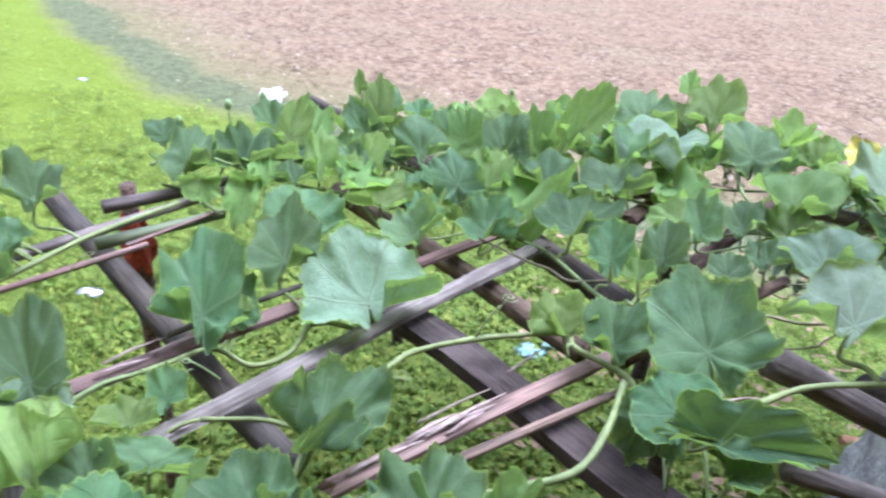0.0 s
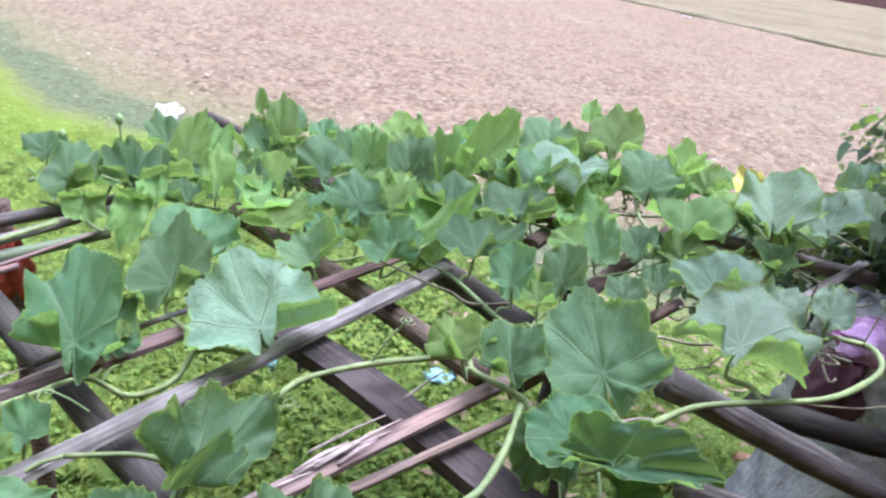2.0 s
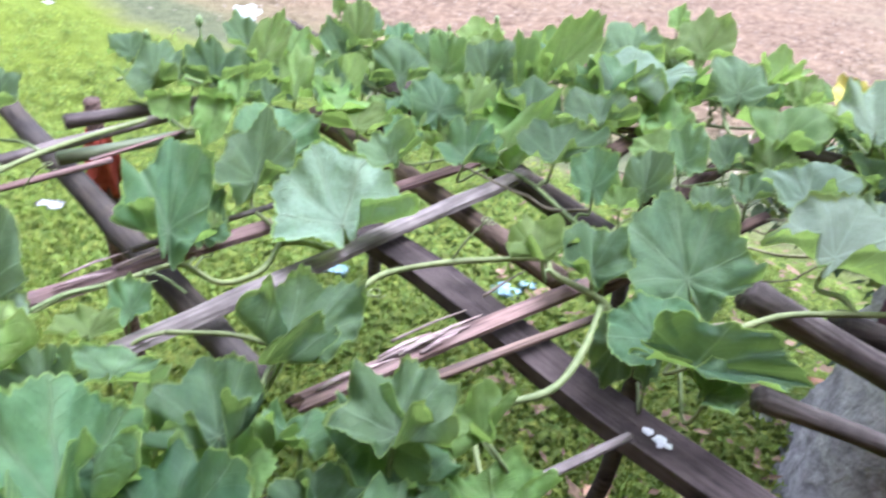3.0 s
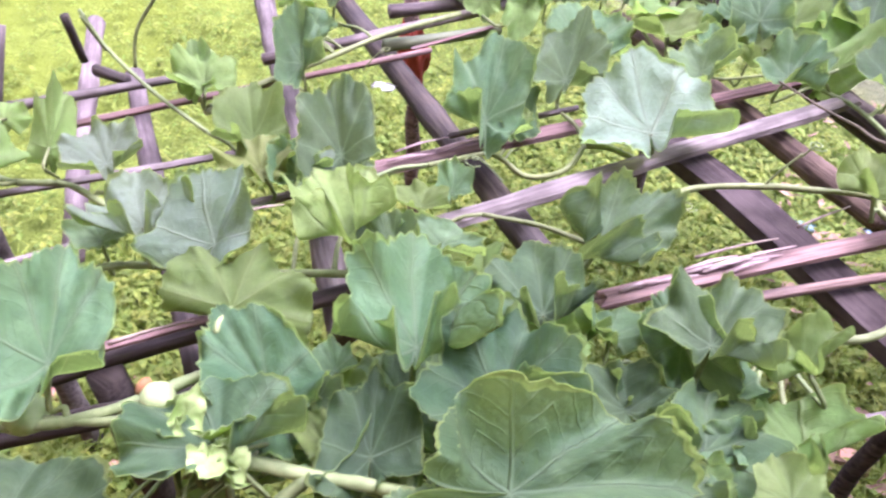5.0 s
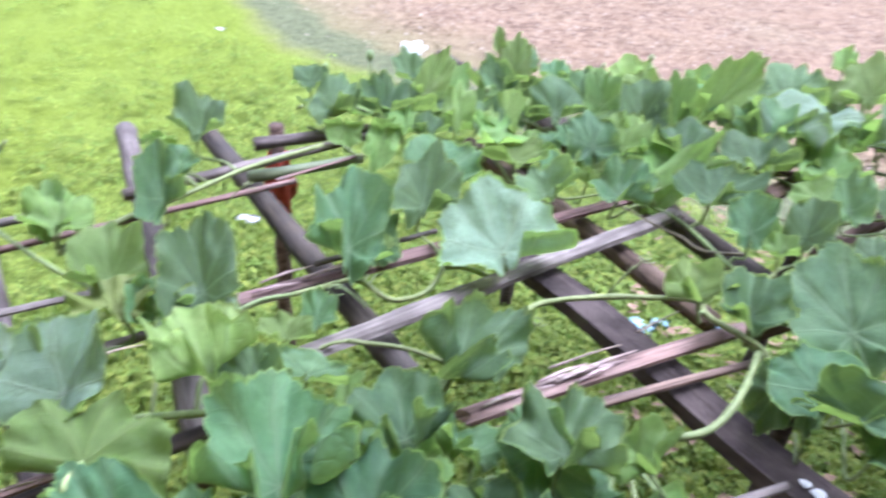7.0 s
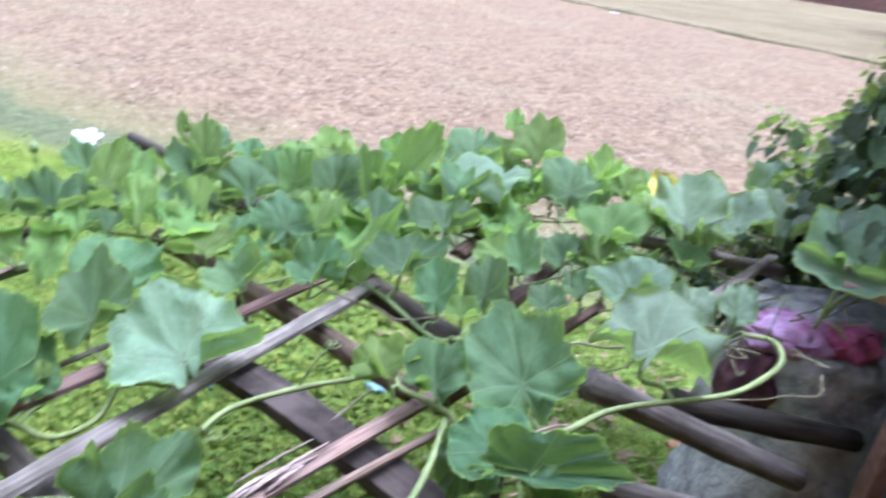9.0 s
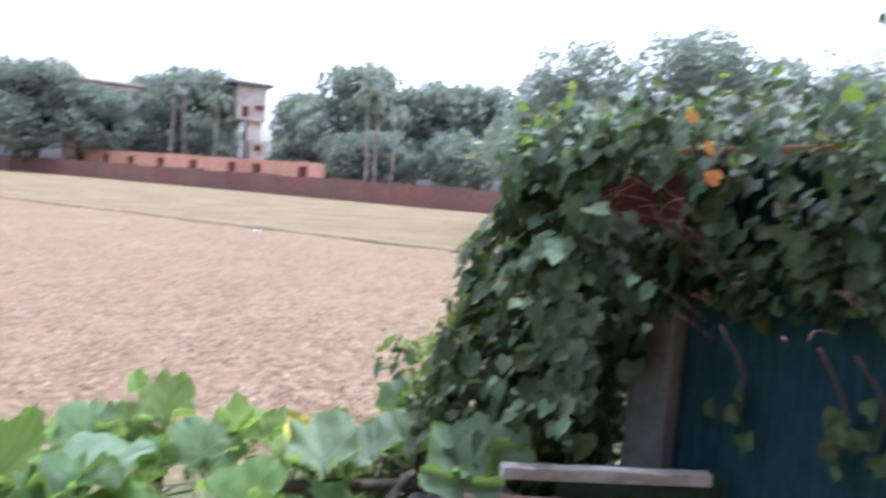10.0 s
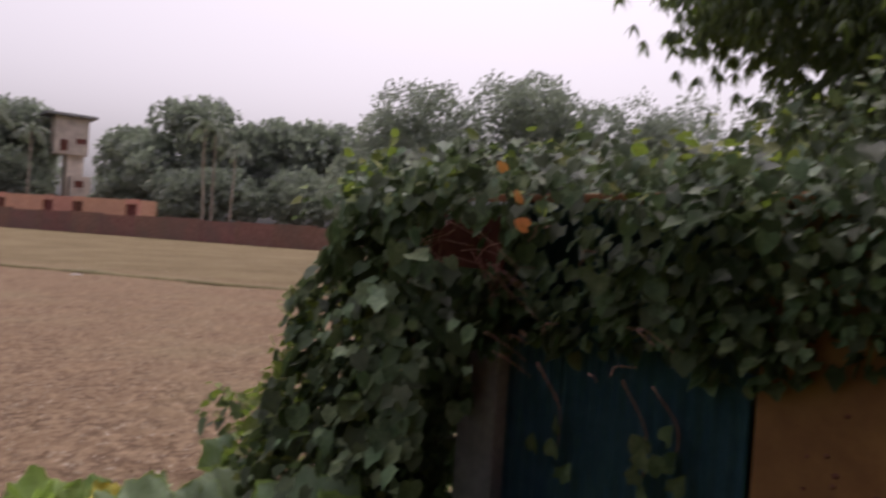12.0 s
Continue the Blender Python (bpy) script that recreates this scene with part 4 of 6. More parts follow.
    stalk.matrix_parent_inverse = m.inverted()
    return ob


leaf(0.121, 1.120, 0.900, 36, -7, 28, 0.124, 0.218, "pale", ears=(0.95, 1.7), fold=0.12, ruffle=0.06, lobe=0.1)
leaf(-0.090, 1.018, 0.900, 35, 5, 27, 0.141, 0.121, "m", ears=(1.7, 0.9), fold=0.55)
leaf(-0.070, 1.067, 0.880, 37, 15, 37, 0.081, 0.064, "d", ears=(0.6, 0.6), fold=0.4)
leaf(-0.040, 1.184, 0.910, 37, 8, 16, 0.103, 0.121, "m", ears=(0.5, 1.7), fold=0.5)
leaf(-0.065, 1.327, 0.900, 40, 4, 19, 0.102, 0.158, "m", ears=(0.6, 1.0), fold=0.35)
leaf(0.159, 0.814, 0.920, 14, 13, -17, 0.127, 0.104, "m", ears=(1.9, 2.1), fold=0.4, curl=-0.1)
leaf(0.598, 1.099, 0.930, 35, -17, 9, 0.138, 0.167, "m", ears=(0.15, 0.9), fold=0.25)
leaf(0.594, 1.221, 0.950, 45, 2, -14, 0.030, 0.031, "pale", fold=0.6)
leaf(0.478, 1.106, 0.910, 35, -8, 6, 0.084, 0.092, "d", ears=(1.5, 0.8), fold=0.75)
leaf(0.550, 0.970, 0.920, 28, -15, 13, 0.070, 0.109, "d", ears=(0.5, 1.6), fold=0.2)
leaf(0.518, 0.993, 0.890, -39, -5, 165, 0.063, 0.062, "d", ears=(0.2, 0.2), fold=0.2, curl=0.5)
leaf(0.595, 0.937, 0.920, 8, 25, -89, 0.126, 0.070, "d", ears=(0.4, 0.4), fold=0.5)
leaf(0.609, 0.901, 0.910, 22, 11, -45, 0.045, 0.067, "d", ears=(1.2, 0.8), fold=0.3)
leaf(0.549, 0.943, 0.880, 29, -5, -5, 0.041, 0.030, "m", fold=0.6)
leaf(0.799, 1.189, 0.955, 21, 3, -33, 0.159, 0.189, "pale", ears=(1.2, 1.3), fold=0.06, ruffle=0.08, curl=0.15)
leaf(1.004, 1.369, 0.940, 34, -2, -27, 0.073, 0.066, "pale", ears=(1.0, 0.8), fold=0.3)
leaf(0.818, 1.403, 0.940, 33, -0, -20, 0.093, 0.141, "pale", ears=(0.4, 1.8), fold=0.3)
leaf(0.935, 1.399, 0.910, 33, -2, -23, 0.087, 0.096, "pale", ears=(0.4, 0.8), fold=0.3)
leaf(0.406, 1.127, 0.910, 32, -16, 24, 0.059, 0.093, "y", ears=(2.1, 1.0), fold=0.4)
leaf(0.501, 1.134, 0.890, 34, -1, -5, 0.053, 0.048, "m", fold=0.5)
leaf(0.253, 1.417, 0.900, 30, 11, -10, 0.092, 0.101, "m", ears=(0.5, 2.0), fold=0.4)
leaf(0.407, 1.446, 0.920, 26, 6, -12, 0.089, 0.147, "m", ears=(0.6, 1.9), fold=0.35)
leaf(0.317, 1.470, 0.910, 132, -28, 161, 0.135, 0.075, "y", fold=0.35, curl=0.3)
leaf(0.473, 1.348, 0.920, 38, -6, 4, 0.077, 0.083, "m", ears=(0.6, 0.6), fold=0.4)
leaf(0.560, 1.378, 0.920, 39, -3, -5, 0.089, 0.074, "m", ears=(0.5, 0.9), fold=0.5)
leaf(0.634, 1.500, 0.930, 42, -7, -3, 0.083, 0.072, "m", ears=(0.9, 0.5), fold=0.5)
leaf(0.513, 1.274, 0.930, 30, -7, 4, 0.039, 0.054, "y", ears=(1.2, 1.2), fold=0.5)
leaf(0.752, 1.472, 0.900, 33, -4, -10, 0.057, 0.079, "m", ears=(0.5, 1.4), fold=0.4)
leaf(0.678, 1.411, 0.890, 32, -4, -8, 0.060, 0.077, "m", fold=0.4)
leaf(-0.053, 0.864, 0.885, 31, 6, 30, 0.046, 0.048, "m", ears=(0.6, 0.9), fold=0.4)
leaf(-0.055, 1.070, 0.890, 35, 2, 28, 0.021, 0.032, "y", fold=0.5)
leaf(-0.165, 0.390, 0.950, 25, 13, 42, 0.108, 0.099, "m", ears=(0.7, 1.3), fold=0.55, curl=0.1)
leaf(-0.312, 0.391, 0.940, 146, -25, -140, 0.057, 0.092, "y", fold=0.25, curl=0.2)
leaf(-0.276, 0.340, 0.930, 20, 24, 29, 0.046, 0.069, "m", ears=(0.5, 1.9), fold=0.5)
leaf(-0.227, 0.322, 0.920, 15, 18, 28, 0.027, 0.054, "m", ears=(0.4, 0.8), fold=0.3)
leaf(-0.092, 0.525, 0.940, 153, -12, -154, 0.072, 0.154, "y2", fold=0.22, ruffle=0.14, curl=-0.15)
leaf(-0.268, 0.569, 0.930, 22, 2, 51, 0.071, 0.116, "pale", ears=(1.9, 2.0), fold=0.35, curl=0.1)
leaf(-0.187, 0.593, 0.925, 37, 2, 15, 0.100, 0.084, "pale", ears=(0.4, 0.6), fold=0.6)
leaf(-0.325, 0.550, 0.900, 27, -0, 60, 0.038, 0.062, "m", ears=(0.6, 0.8), fold=0.3)
leaf(-0.000, 0.473, 0.935, 22, -9, 66, 0.108, 0.087, "d", ears=(0.5, 0.7), fold=0.3)
leaf(0.023, 0.402, 0.965, 18, 1, 48, 0.060, 0.122, "m", ears=(0.9, 1.8), fold=0.4, ruffle=0.13)
leaf(-0.065, 0.285, 0.950, 16, 10, 44, 0.060, 0.134, "d", ears=(0.9, 1.2), fold=0.3)
leaf(0.081, 0.573, 0.945, 22, 0, 27, 0.105, 0.133, "m", ears=(1.7, 2.1), fold=0.5, ruffle=0.12)
leaf(0.090, 0.673, 0.930, 31, -8, -0, 0.064, 0.026, "y", ears=(1.8, 1.2), fold=0.6)
leaf(0.105, 0.471, 0.930, 21, 0, 31, 0.070, 0.079, "d", ears=(0.4, 0.9), fold=0.2, lobe=0.24)
leaf(0.169, 0.565, 0.940, 20, -1, 18, 0.081, 0.127, "d", ears=(0.5, 2.0), fold=0.5, ruffle=0.12)
leaf(0.144, 0.552, 0.900, 19, -8, 43, 0.052, 0.047, "d", ears=(0.5, 0.6), fold=0.3)
leaf(0.218, 0.482, 0.965, 7, 15, -53, 0.144, 0.121, "d", ears=(0.9, 0.6), fold=0.35, ruffle=0.10)
leaf(0.198, 0.521, 0.950, 1, -18, 100, 0.029, 0.034, "pale", fold=0.4)
leaf(0.202, 0.488, 0.940, 2, -16, 97, 0.063, 0.042, "d", ears=(0.8, 0.6), fold=0.4)
leaf(0.156, 0.675, 0.940, 24, -10, 36, 0.083, 0.104, "m", ears=(1.9, 1.9), fold=0.3, ruffle=0.14)
leaf(0.301, 0.727, 0.935, 24, -1, -0, 0.082, 0.104, "m", ears=(0.9, 1.9), fold=0.3)
leaf(0.276, 0.738, 0.915, -22, 20, -140, 0.086, 0.073, "d", ears=(0.5, 0.5), fold=0.5, curl=0.4)
leaf(0.256, 0.790, 0.900, 22, -12, 29, 0.032, 0.036, "m", fold=0.4)
leaf(0.349, 0.661, 0.900, -14, -17, 120, 0.040, 0.043, "m", fold=0.4)
leaf(0.377, 0.739, 0.945, 8, -21, 56, 0.044, 0.075, "y", ears=(1.8, 1.6), fold=0.4)
leaf(0.394, 0.609, 0.930, 15, -11, 18, 0.038, 0.058, "y", ears=(0.5, 0.9), fold=0.3)
leaf(-0.082, 0.685, 0.930, 22, -6, 52, 0.099, 0.109, "y", ears=(2.1, 2.2), fold=0.5)
leaf(-0.158, 0.770, 0.900, 27, -3, 43, 0.055, 0.104, "pale", ears=(0.5, 0.8), fold=0.3)
leaf(-0.040, 0.707, 0.900, 27, -7, 45, 0.063, 0.077, "m", ears=(1.0, 1.5), fold=0.5)
leaf(-0.066, 0.810, 0.890, 27, 1, 28, 0.040, 0.070, "y", ears=(1.2, 1.0), fold=0.4)
leaf(0.001, 0.749, 0.900, 19, 5, 12, 0.037, 0.100, "m", ears=(0.5, 1.0), fold=0.3)
leaf(-0.187, 0.810, 0.920, 37, -3, 41, 0.118, 0.103, "m", ears=(0.5, 1.0), fold=0.6)
leaf(-0.197, 0.822, 0.900, 27, 9, 21, 0.050, 0.075, "pale", ears=(0.6, 0.8), fold=0.3)
leaf(-0.320, 0.790, 0.910, 36, 3, 41, 0.088, 0.098, "y", ears=(1.4, 1.0), fold=0.4)
leaf(-0.265, 0.745, 0.905, 28, -8, 60, 0.058, 0.103, "y2", ears=(1.6, 0.7), fold=0.3)
leaf(-0.221, 0.771, 0.900, 28, -2, 45, 0.059, 0.080, "m", ears=(0.6, 1.3), fold=0.4)
leaf(-0.503, 0.620, 0.920, 132, -17, -133, 0.094, 0.055, "y", fold=0.4, curl=0.25)
leaf(-0.517, 0.549, 0.930, 130, 5, -109, 0.073, 0.085, "y", fold=0.3, curl=0.2)
leaf(-0.613, 0.634, 0.920, 155, -31, -164, 0.033, 0.044, "y", fold=0.3)
leaf(-0.429, 0.644, 0.910, 30, -0, 58, 0.062, 0.101, "pale", ears=(1.2, 1.5), fold=0.35)
leaf(-0.691, 0.572, 0.930, 35, 21, 41, 0.062, 0.055, "m", ears=(0.6, 0.6), fold=0.4)
leaf(-0.469, 0.851, 0.920, 38, 10, 37, 0.065, 0.089, "y", ears=(1.2, 1.2), fold=0.4)
leaf(-0.454, 1.072, 0.920, 40, -10, 51, 0.063, 0.091, "m", ears=(0.6, 0.8), fold=0.4)
leaf(0.014, 0.540, 0.905, 20, -3, 45, 0.034, 0.041, "m", fold=0.5)
leaf(0.043, 0.518, 0.900, 19, 4, 23, 0.033, 0.058, "y", ears=(1.4, 1.2), fold=0.4)
leaf(0.065, 0.465, 0.920, 15, -9, 70, 0.041, 0.035, "y", ears=(1.2, 1.5), fold=0.5)
leaf(0.037, 0.434, 0.910, 2, 17, -39, 0.018, 0.015, "y", ears=(1.6, 1.0), fold=0.4)
leaf(0.017, 0.373, 0.910, 164, -11, -157, 0.035, 0.050, "y2", fold=0.3)
leaf(0.098, 0.443, 0.890, 15, 4, 22, 0.037, 0.056, "d", fold=0.3)
leaf(0.171, 1.549, 0.93, 41, -7, 19, 0.094, 0.104, "m")
leaf(0.22, 1.607, 0.92, 41, 5, 2, 0.103, 0.097, "y")
leaf(0.341, 1.627, 0.93, 30, 1, 1, 0.087, 0.144, "m")
leaf(0.481, 1.648, 0.93, 23, -3, 4, 0.086, 0.146, "m")
leaf(0.491, 1.786, 0.94, 34, -9, 10, 0.106, 0.133, "m")
leaf(0.541, 1.829, 0.95, 20, 13, -37, 0.188, 0.181, "pale")
leaf(0.378, 1.894, 0.94, 53, 21, -14, 0.172, 0.108, "y")
leaf(0.548, 2.067, 0.96, 37, 4, -9, 0.133, 0.154, "m")
leaf(0.728, 2.136, 0.97, 47, -3, -7, 0.135, 0.143, "y")
leaf(0.672, 2.269, 1, 47, -8, -0, 0.072, 0.056, "y")
leaf(0.78, 1.871, 0.96, 32, -6, -4, 0.132, 0.148, "m")
leaf(0.882, 1.994, 0.97, 26, 12, -38, 0.100, 0.105, "y")
leaf(0.824, 1.656, 0.94, 31, 5, -26, 0.137, 0.157, "y")
leaf(1.017, 1.867, 0.97, 40, -24, 4, 0.086, 0.078, "yellow")
leaf(1.017, 1.728, 0.97, 32, -7, -13, 0.153, 0.157, "pale")
leaf(1.148, 1.766, 0.96, 27, -9, -10, 0.111, 0.148, "pale")
leaf(1.249, 1.764, 0.96, 36, -7, -21, 0.155, 0.142, "pale")
leaf(0.057, 1.702, 0.93, 43, -4, 18, 0.100, 0.136, "m")
leaf(0.144, 1.785, 0.94, 47, -6, 16, 0.100, 0.082, "y")
leaf(0.095, 1.802, 0.94, 48, 0, 12, 0.093, 0.079, "m")
leaf(0.241, 1.739, 0.94, 47, -4, 11, 0.120, 0.105, "m")
leaf(0.301, 1.785, 0.94, 43, -6, 10, 0.116, 0.084, "y")
leaf(-0.09, 1.847, 0.95, 57, 4, 15, 0.122, 0.076, "y")
leaf(-0.123, 1.825, 1.02, 62, -7, 23, 0.049, 0.031, "y")
leaf(-0.1, 1.784, 0.93, 42, -14, 33, 0.097, 0.081, "m")
leaf(-0.052, 1.578, 0.92, 40, -16, 38, 0.081, 0.074, "m")
leaf(-0.032, 1.588, 0.92, 41, 10, 8, 0.093, 0.075, "y")
leaf(-0.118, 1.546, 0.92, 49, 3, 21, 0.104, 0.070, "y")
leaf(-0.28, 1.533, 0.92, 39, 0, 29, 0.090, 0.107, "m")
leaf(-0.386, 1.496, 0.92, 37, 11, 20, 0.111, 0.091, "m")
leaf(-0.489, 1.582, 0.93, 40, 1, 34, 0.069, 0.088, "m")
leaf(-0.296, 1.72, 0.94, 36, -7, 36, 0.074, 0.092, "m")
leaf(-0.229, 1.655, 0.94, 49, 18, 10, 0.117, 0.073, "y")
leaf(-0.329, 1.443, 0.9, -34, 0, -146, 0.051, 0.075, "y")
leaf(-0.235, 1.442, 0.9, -32, -11, -168, 0.084, 0.068, "y")
leaf(-0.206, 1.474, 0.91, 34, 1, 26, 0.067, 0.067, "y")
leaf(-0.155, 1.492, 0.91, 34, -2, 29, 0.055, 0.066, "m")
leaf(0.038, 1.448, 0.91, 22, -4, 28, 0.058, 0.126, "y")
leaf(0.129, 1.351, 0.9, 29, -14, 38, 0.069, 0.108, "m")
leaf(0.128, 1.448, 0.9, 31, -9, 28, 0.064, 0.066, "m")
leaf(-0.091, 1.914, 0.95, 33, 17, -6, 0.082, 0.082, "m")
leaf(0.351, 1.925, 0.94, 33, -15, 24, 0.083, 0.096, "m")
leaf(-0.001, 1.918, 0.94, 36, 2, 12, 0.072, 0.075, "m")
leaf(0.118, 1.61, 0.91, 34, -5, 20, 0.049, 0.069, "m")
leaf(0.229, 1.903, 0.95, 30, -21, 38, 0.090, 0.081, "y")
leaf(0.433, 1.833, 0.93, 35, -8, 11, 0.061, 0.091, "m")
leaf(0.719, 1.561, 0.92, 33, -10, 0, 0.074, 0.077, "m")
leaf(0.683, 1.943, 0.95, 21, -20, 32, 0.048, 0.096, "m")
leaf(1.32, 2.028, 0.97, 47, 2, -30, 0.106, 0.100, "pale")
leaf(1.107, 1.897, 0.96, 28, 3, -29, 0.097, 0.080, "pale")
leaf(1.298, 1.517, 1, 35, -4, -29, 0.160, 0.235, "pale")
leaf(1.22, 1.455, 1, -27, -2, 142, 0.056, 0.168, "pale")
leaf(-0.187, 0.286, 0.96, 27, 8, 60, 0.089, 0.093, "m")
leaf(-0.485, 0.853, 0.92, 40, 1, 47, 0.073, 0.055, "y")
leaf(-0.685, 0.582, 0.93, 33, 0, 66, 0.087, 0.083, "m")
leaf(-0.397, 0.982, 0.92, 40, -2, 41, 0.108, 0.072, "m")
leaf(-0.509, 1.213, 0.93, 35, 6, 27, 0.102, 0.095, "m")
leaf(-0.483, 0.35, 0.93, 29, 0, 77, 0.090, 0.130, "m")
leaf(-0.304, 0.26, 0.94, 25, 5, 70, 0.067, 0.104, "m")
leaf(0.187, 0.413, 0.97, 14, -4, 29, 0.045, 0.082, "m")
leaf(0.079, 0.322, 0.97, 14, 2, 43, 0.038, 0.091, "m")
leaf(-0.027, 0.236, 0.97, 15, 7, 55, 0.038, 0.089, "m")
leaf(-0.16, 0.187, 0.96, 21, 7, 71, 0.059, 0.097, "m")


def lower_leaves():
    """The shaded leaves below the large ones, at the near end of the trellis."""
    rng = random.Random(15)
    for k in range(26):
        along = rng.random()
        x, y = 0.02 + 0.30 * along + rng.uniform(-0.10, 0.10), 0.46 + 0.20 * along + rng.uniform(-0.10, 0.13)
        s = rng.uniform(0.045, 0.075)
        leaf(round(x, 3), round(y, 3), round(rng.uniform(0.865, 0.90), 3), rng.uniform(8, 34), rng.uniform(-20, 20), rng.uniform(-10, 70), s, s * rng.uniform(1.25, 1.6), rng.choice("dmmy"), ruffle=0.12)


lower_leaves()


def small_leaves():
    """The crowded small leaves between the large ones, along the far edge of the trellis."""
    rng = random.Random(62)
    for k in range(84):
        y = 1.5 + 0.72 * rng.random() ** 0.9
        x = rng.uniform(-0.42 + 0.9 * max(0, y - 1.75), 1.12)
        s = rng.uniform(0.06, 0.105)
        leaf(round(x, 3), round(y, 3), round(rng.uniform(0.87, 0.92), 3), rng.uniform(10, 42), rng.uniform(-22, 22), rng.uniform(-50, 50), s, s * rng.uniform(1.15, 1.5), rng.choice("myyy"))


small_leaves()


def flower(x, y, z, s):
    """A crumpled white gourd flower, five petals."""
    bm = bmesh.new()
    for k in range(5):
        a0 = 2 * math.pi * k / 5 + 0.3
        rows = []
        for i in range(6):
            row = []
            for j in range(6):
                u, w = i / 5, (j / 5 - 0.5)
                a = a0 + w * 1.35 * (0.5 + 0.5 * u)
                r = s * (0.1 + u * (1 - 0.35 * (2 * w) ** 2))
                h = s * (0.25 * u - 0.2 * u * u + 0.22 * u * noise.noise((k * 3 + w * 3, u * 4, x)))
                row.append(bm.verts.new((x + r * math.cos(a), y + r * math.sin(a) * 0.8, z + h + 0.35 * r * math.sin(a))))
            rows.append(row)
        for i in range(5):
            for j in range(5):
                bm.faces.new((rows[i][j], rows[i][j + 1], rows[i + 1][j + 1], rows[i + 1][j]))
    bmesh.ops.solidify(bm, geom=bm.faces[:], thickness=0.0012)
    return under(part("flower", bm, MAT["white"], None, "crumpled white flower"), VINES[1])


flower(-0.333, 1.80, 0.985, 0.033)


def bud(x, y, z, s, vine, lean):
    """A closed bud on a thin upright stalk."""
    bm = bmesh.new()
    tube(bm, spline([(x + lean, y, z - 0.11), (x + lean * 0.4, y, z - 0.05), (x, y, z)], 4), [0.0022] * 9, 6)
    tube(bm, [(x, y, z + s * t) for t in (0, 0.2, 0.5, 0.8, 1.0)], [s * r for r in (0.15, 0.3, 0.36, 0.25, 0.05)], 8, 0.1)
    under(part("bud", bm, MAT["fruit"]), vine)


for x, y, z, s, lean in ((-0.43, 1.76, 0.95, 0.026, 0.01), (-0.10, 1.69, 0.95, 0.016, -0.02), (-0.475, 1.62, 0.95, 0.02, 0.0), (0.21, 2.05, 0.99, 0.018, 0.01), (0.105, 1.98, 0.97, 0.015, 0.01)):
    bud(x, y, z, s, VINES[1], lean)


def fruit(x, y, z, r, ax, ay, withered):
    """A young round gourd at the end of its stalk, with the dry rest of the flower."""
    bm = bmesh.new()
    way = Vector((ax, ay, 0)).normalized()
    c = Vector((x, y, z))
    tube(bm, [c + way * r * t for t in (-1.25, -1.05, -0.7, -0.2, 0.3, 0.75, 1.0)], [r * s for s in (0.3, 0.45, 0.8, 1.0, 0.95, 0.65, 0.25)], 14, 0.04)
    ob = under(part("gourd", bm, MAT["fruit"], None, "small round green gourd"), VINES[0])
    if withered:
        bm = bmesh.new()
        tube(bm, [c + way * r * t for t in (0.85, 1.1, 1.4, 1.6)], [r * s for s in (0.3, 0.5, 0.55, 0.3)], 9, 0.5)
        cap = part("dry_flower", bm, MAT["rust"], ob, "dry brown flower rest")


stem(0.0055, (-0.169, 0.364, 0.900), (-0.120, 0.393, 0.900), (-0.098, 0.418, 0.900), (-0.077, 0.458, 0.900), (-0.065, 0.489, 0.900))
fruit(-0.097, 0.432, 0.905, 0.0155, -1, 0.1, True)
fruit(-0.187, 0.362, 0.90, 0.0195, -1, 0.1, False)


def tendril(x, y, z, length, rise, turns):
    pts = []
    for i in range(30):
        t = i / 29
        c = max(0, t - 0.5) * 2
        a = turns * 2 * math.pi * c
        pts.append((x + length * min(t, 0.6) + 0.012 * c * math.cos(a), y + 0.3 * length * t + 0.012 * c * math.sin(a), z + rise * math.sin(t * 2.2)))
    bm = bmesh.new()
    tube(bm, pts, [0.0014 * (1 - 0.5 * i / 29) for i in range(30)], 5)
    under(part("tendril", bm, MAT["stem"]), vine_for(x, y))


for x, y, z, l, h, n in ((0.314, 1.129, 0.925, 0.02, 0.02, 2), (0.17, 0.93, 0.90, 0.08, 0.02, 2), (0.0, 0.9, 0.9, -0.06, 0.03, 2), (0.66, 1.04, 0.9, 0.03, -0.05, 3),
                         (0.72, 1.42, 0.93, -0.03, 0.06, 1), (1.03, 1.30, 0.93, 0.02, 0.08, 2), (-0.02, 0.44, 0.9, 0.07, 0.0, 5), (-0.33, 1.05, 0.9, 0.06, 0.04, 2)):
    tendril(x, y, z, l, h, n)


def shoot(x, y, z, seed):
    """A growing tip: a knot of tiny crinkled leaves just opening."""
    rng = random.Random(seed)
    for k in range(16):
        s = rng.uniform(0.012, 0.024)
        leaf(round(x + rng.uniform(-0.028, 0.028), 4), round(y + rng.uniform(-0.014, 0.014), 4), round(z + rng.uniform(-0.012, 0.012), 4), rng.uniform(5, 95), rng.uniform(-50, 50), rng.uniform(0, 360), s, s * rng.uniform(0.9, 1.4), "bud")


stem(0.0024, (0.0, 0.395, 0.950), (-0.010, 0.377, 0.940), (-0.011, 0.332, 0.930), (-0.015, 0.300, 0.92))
stem(0.0020, (0.0, 0.395, 0.948), (-0.020, 0.365, 0.935), (-0.030, 0.336, 0.920), (-0.04, 0.31, 0.91))
stem(0.0055, (0.011, 0.401, 0.950), (0.041, 0.422, 0.935), (0.119, 0.458, 0.910), (0.172, 0.499, 0.90))
shoot(0.011, 0.398, 0.968, 5)
shoot(-0.52, 1.12, 0.93, 6)

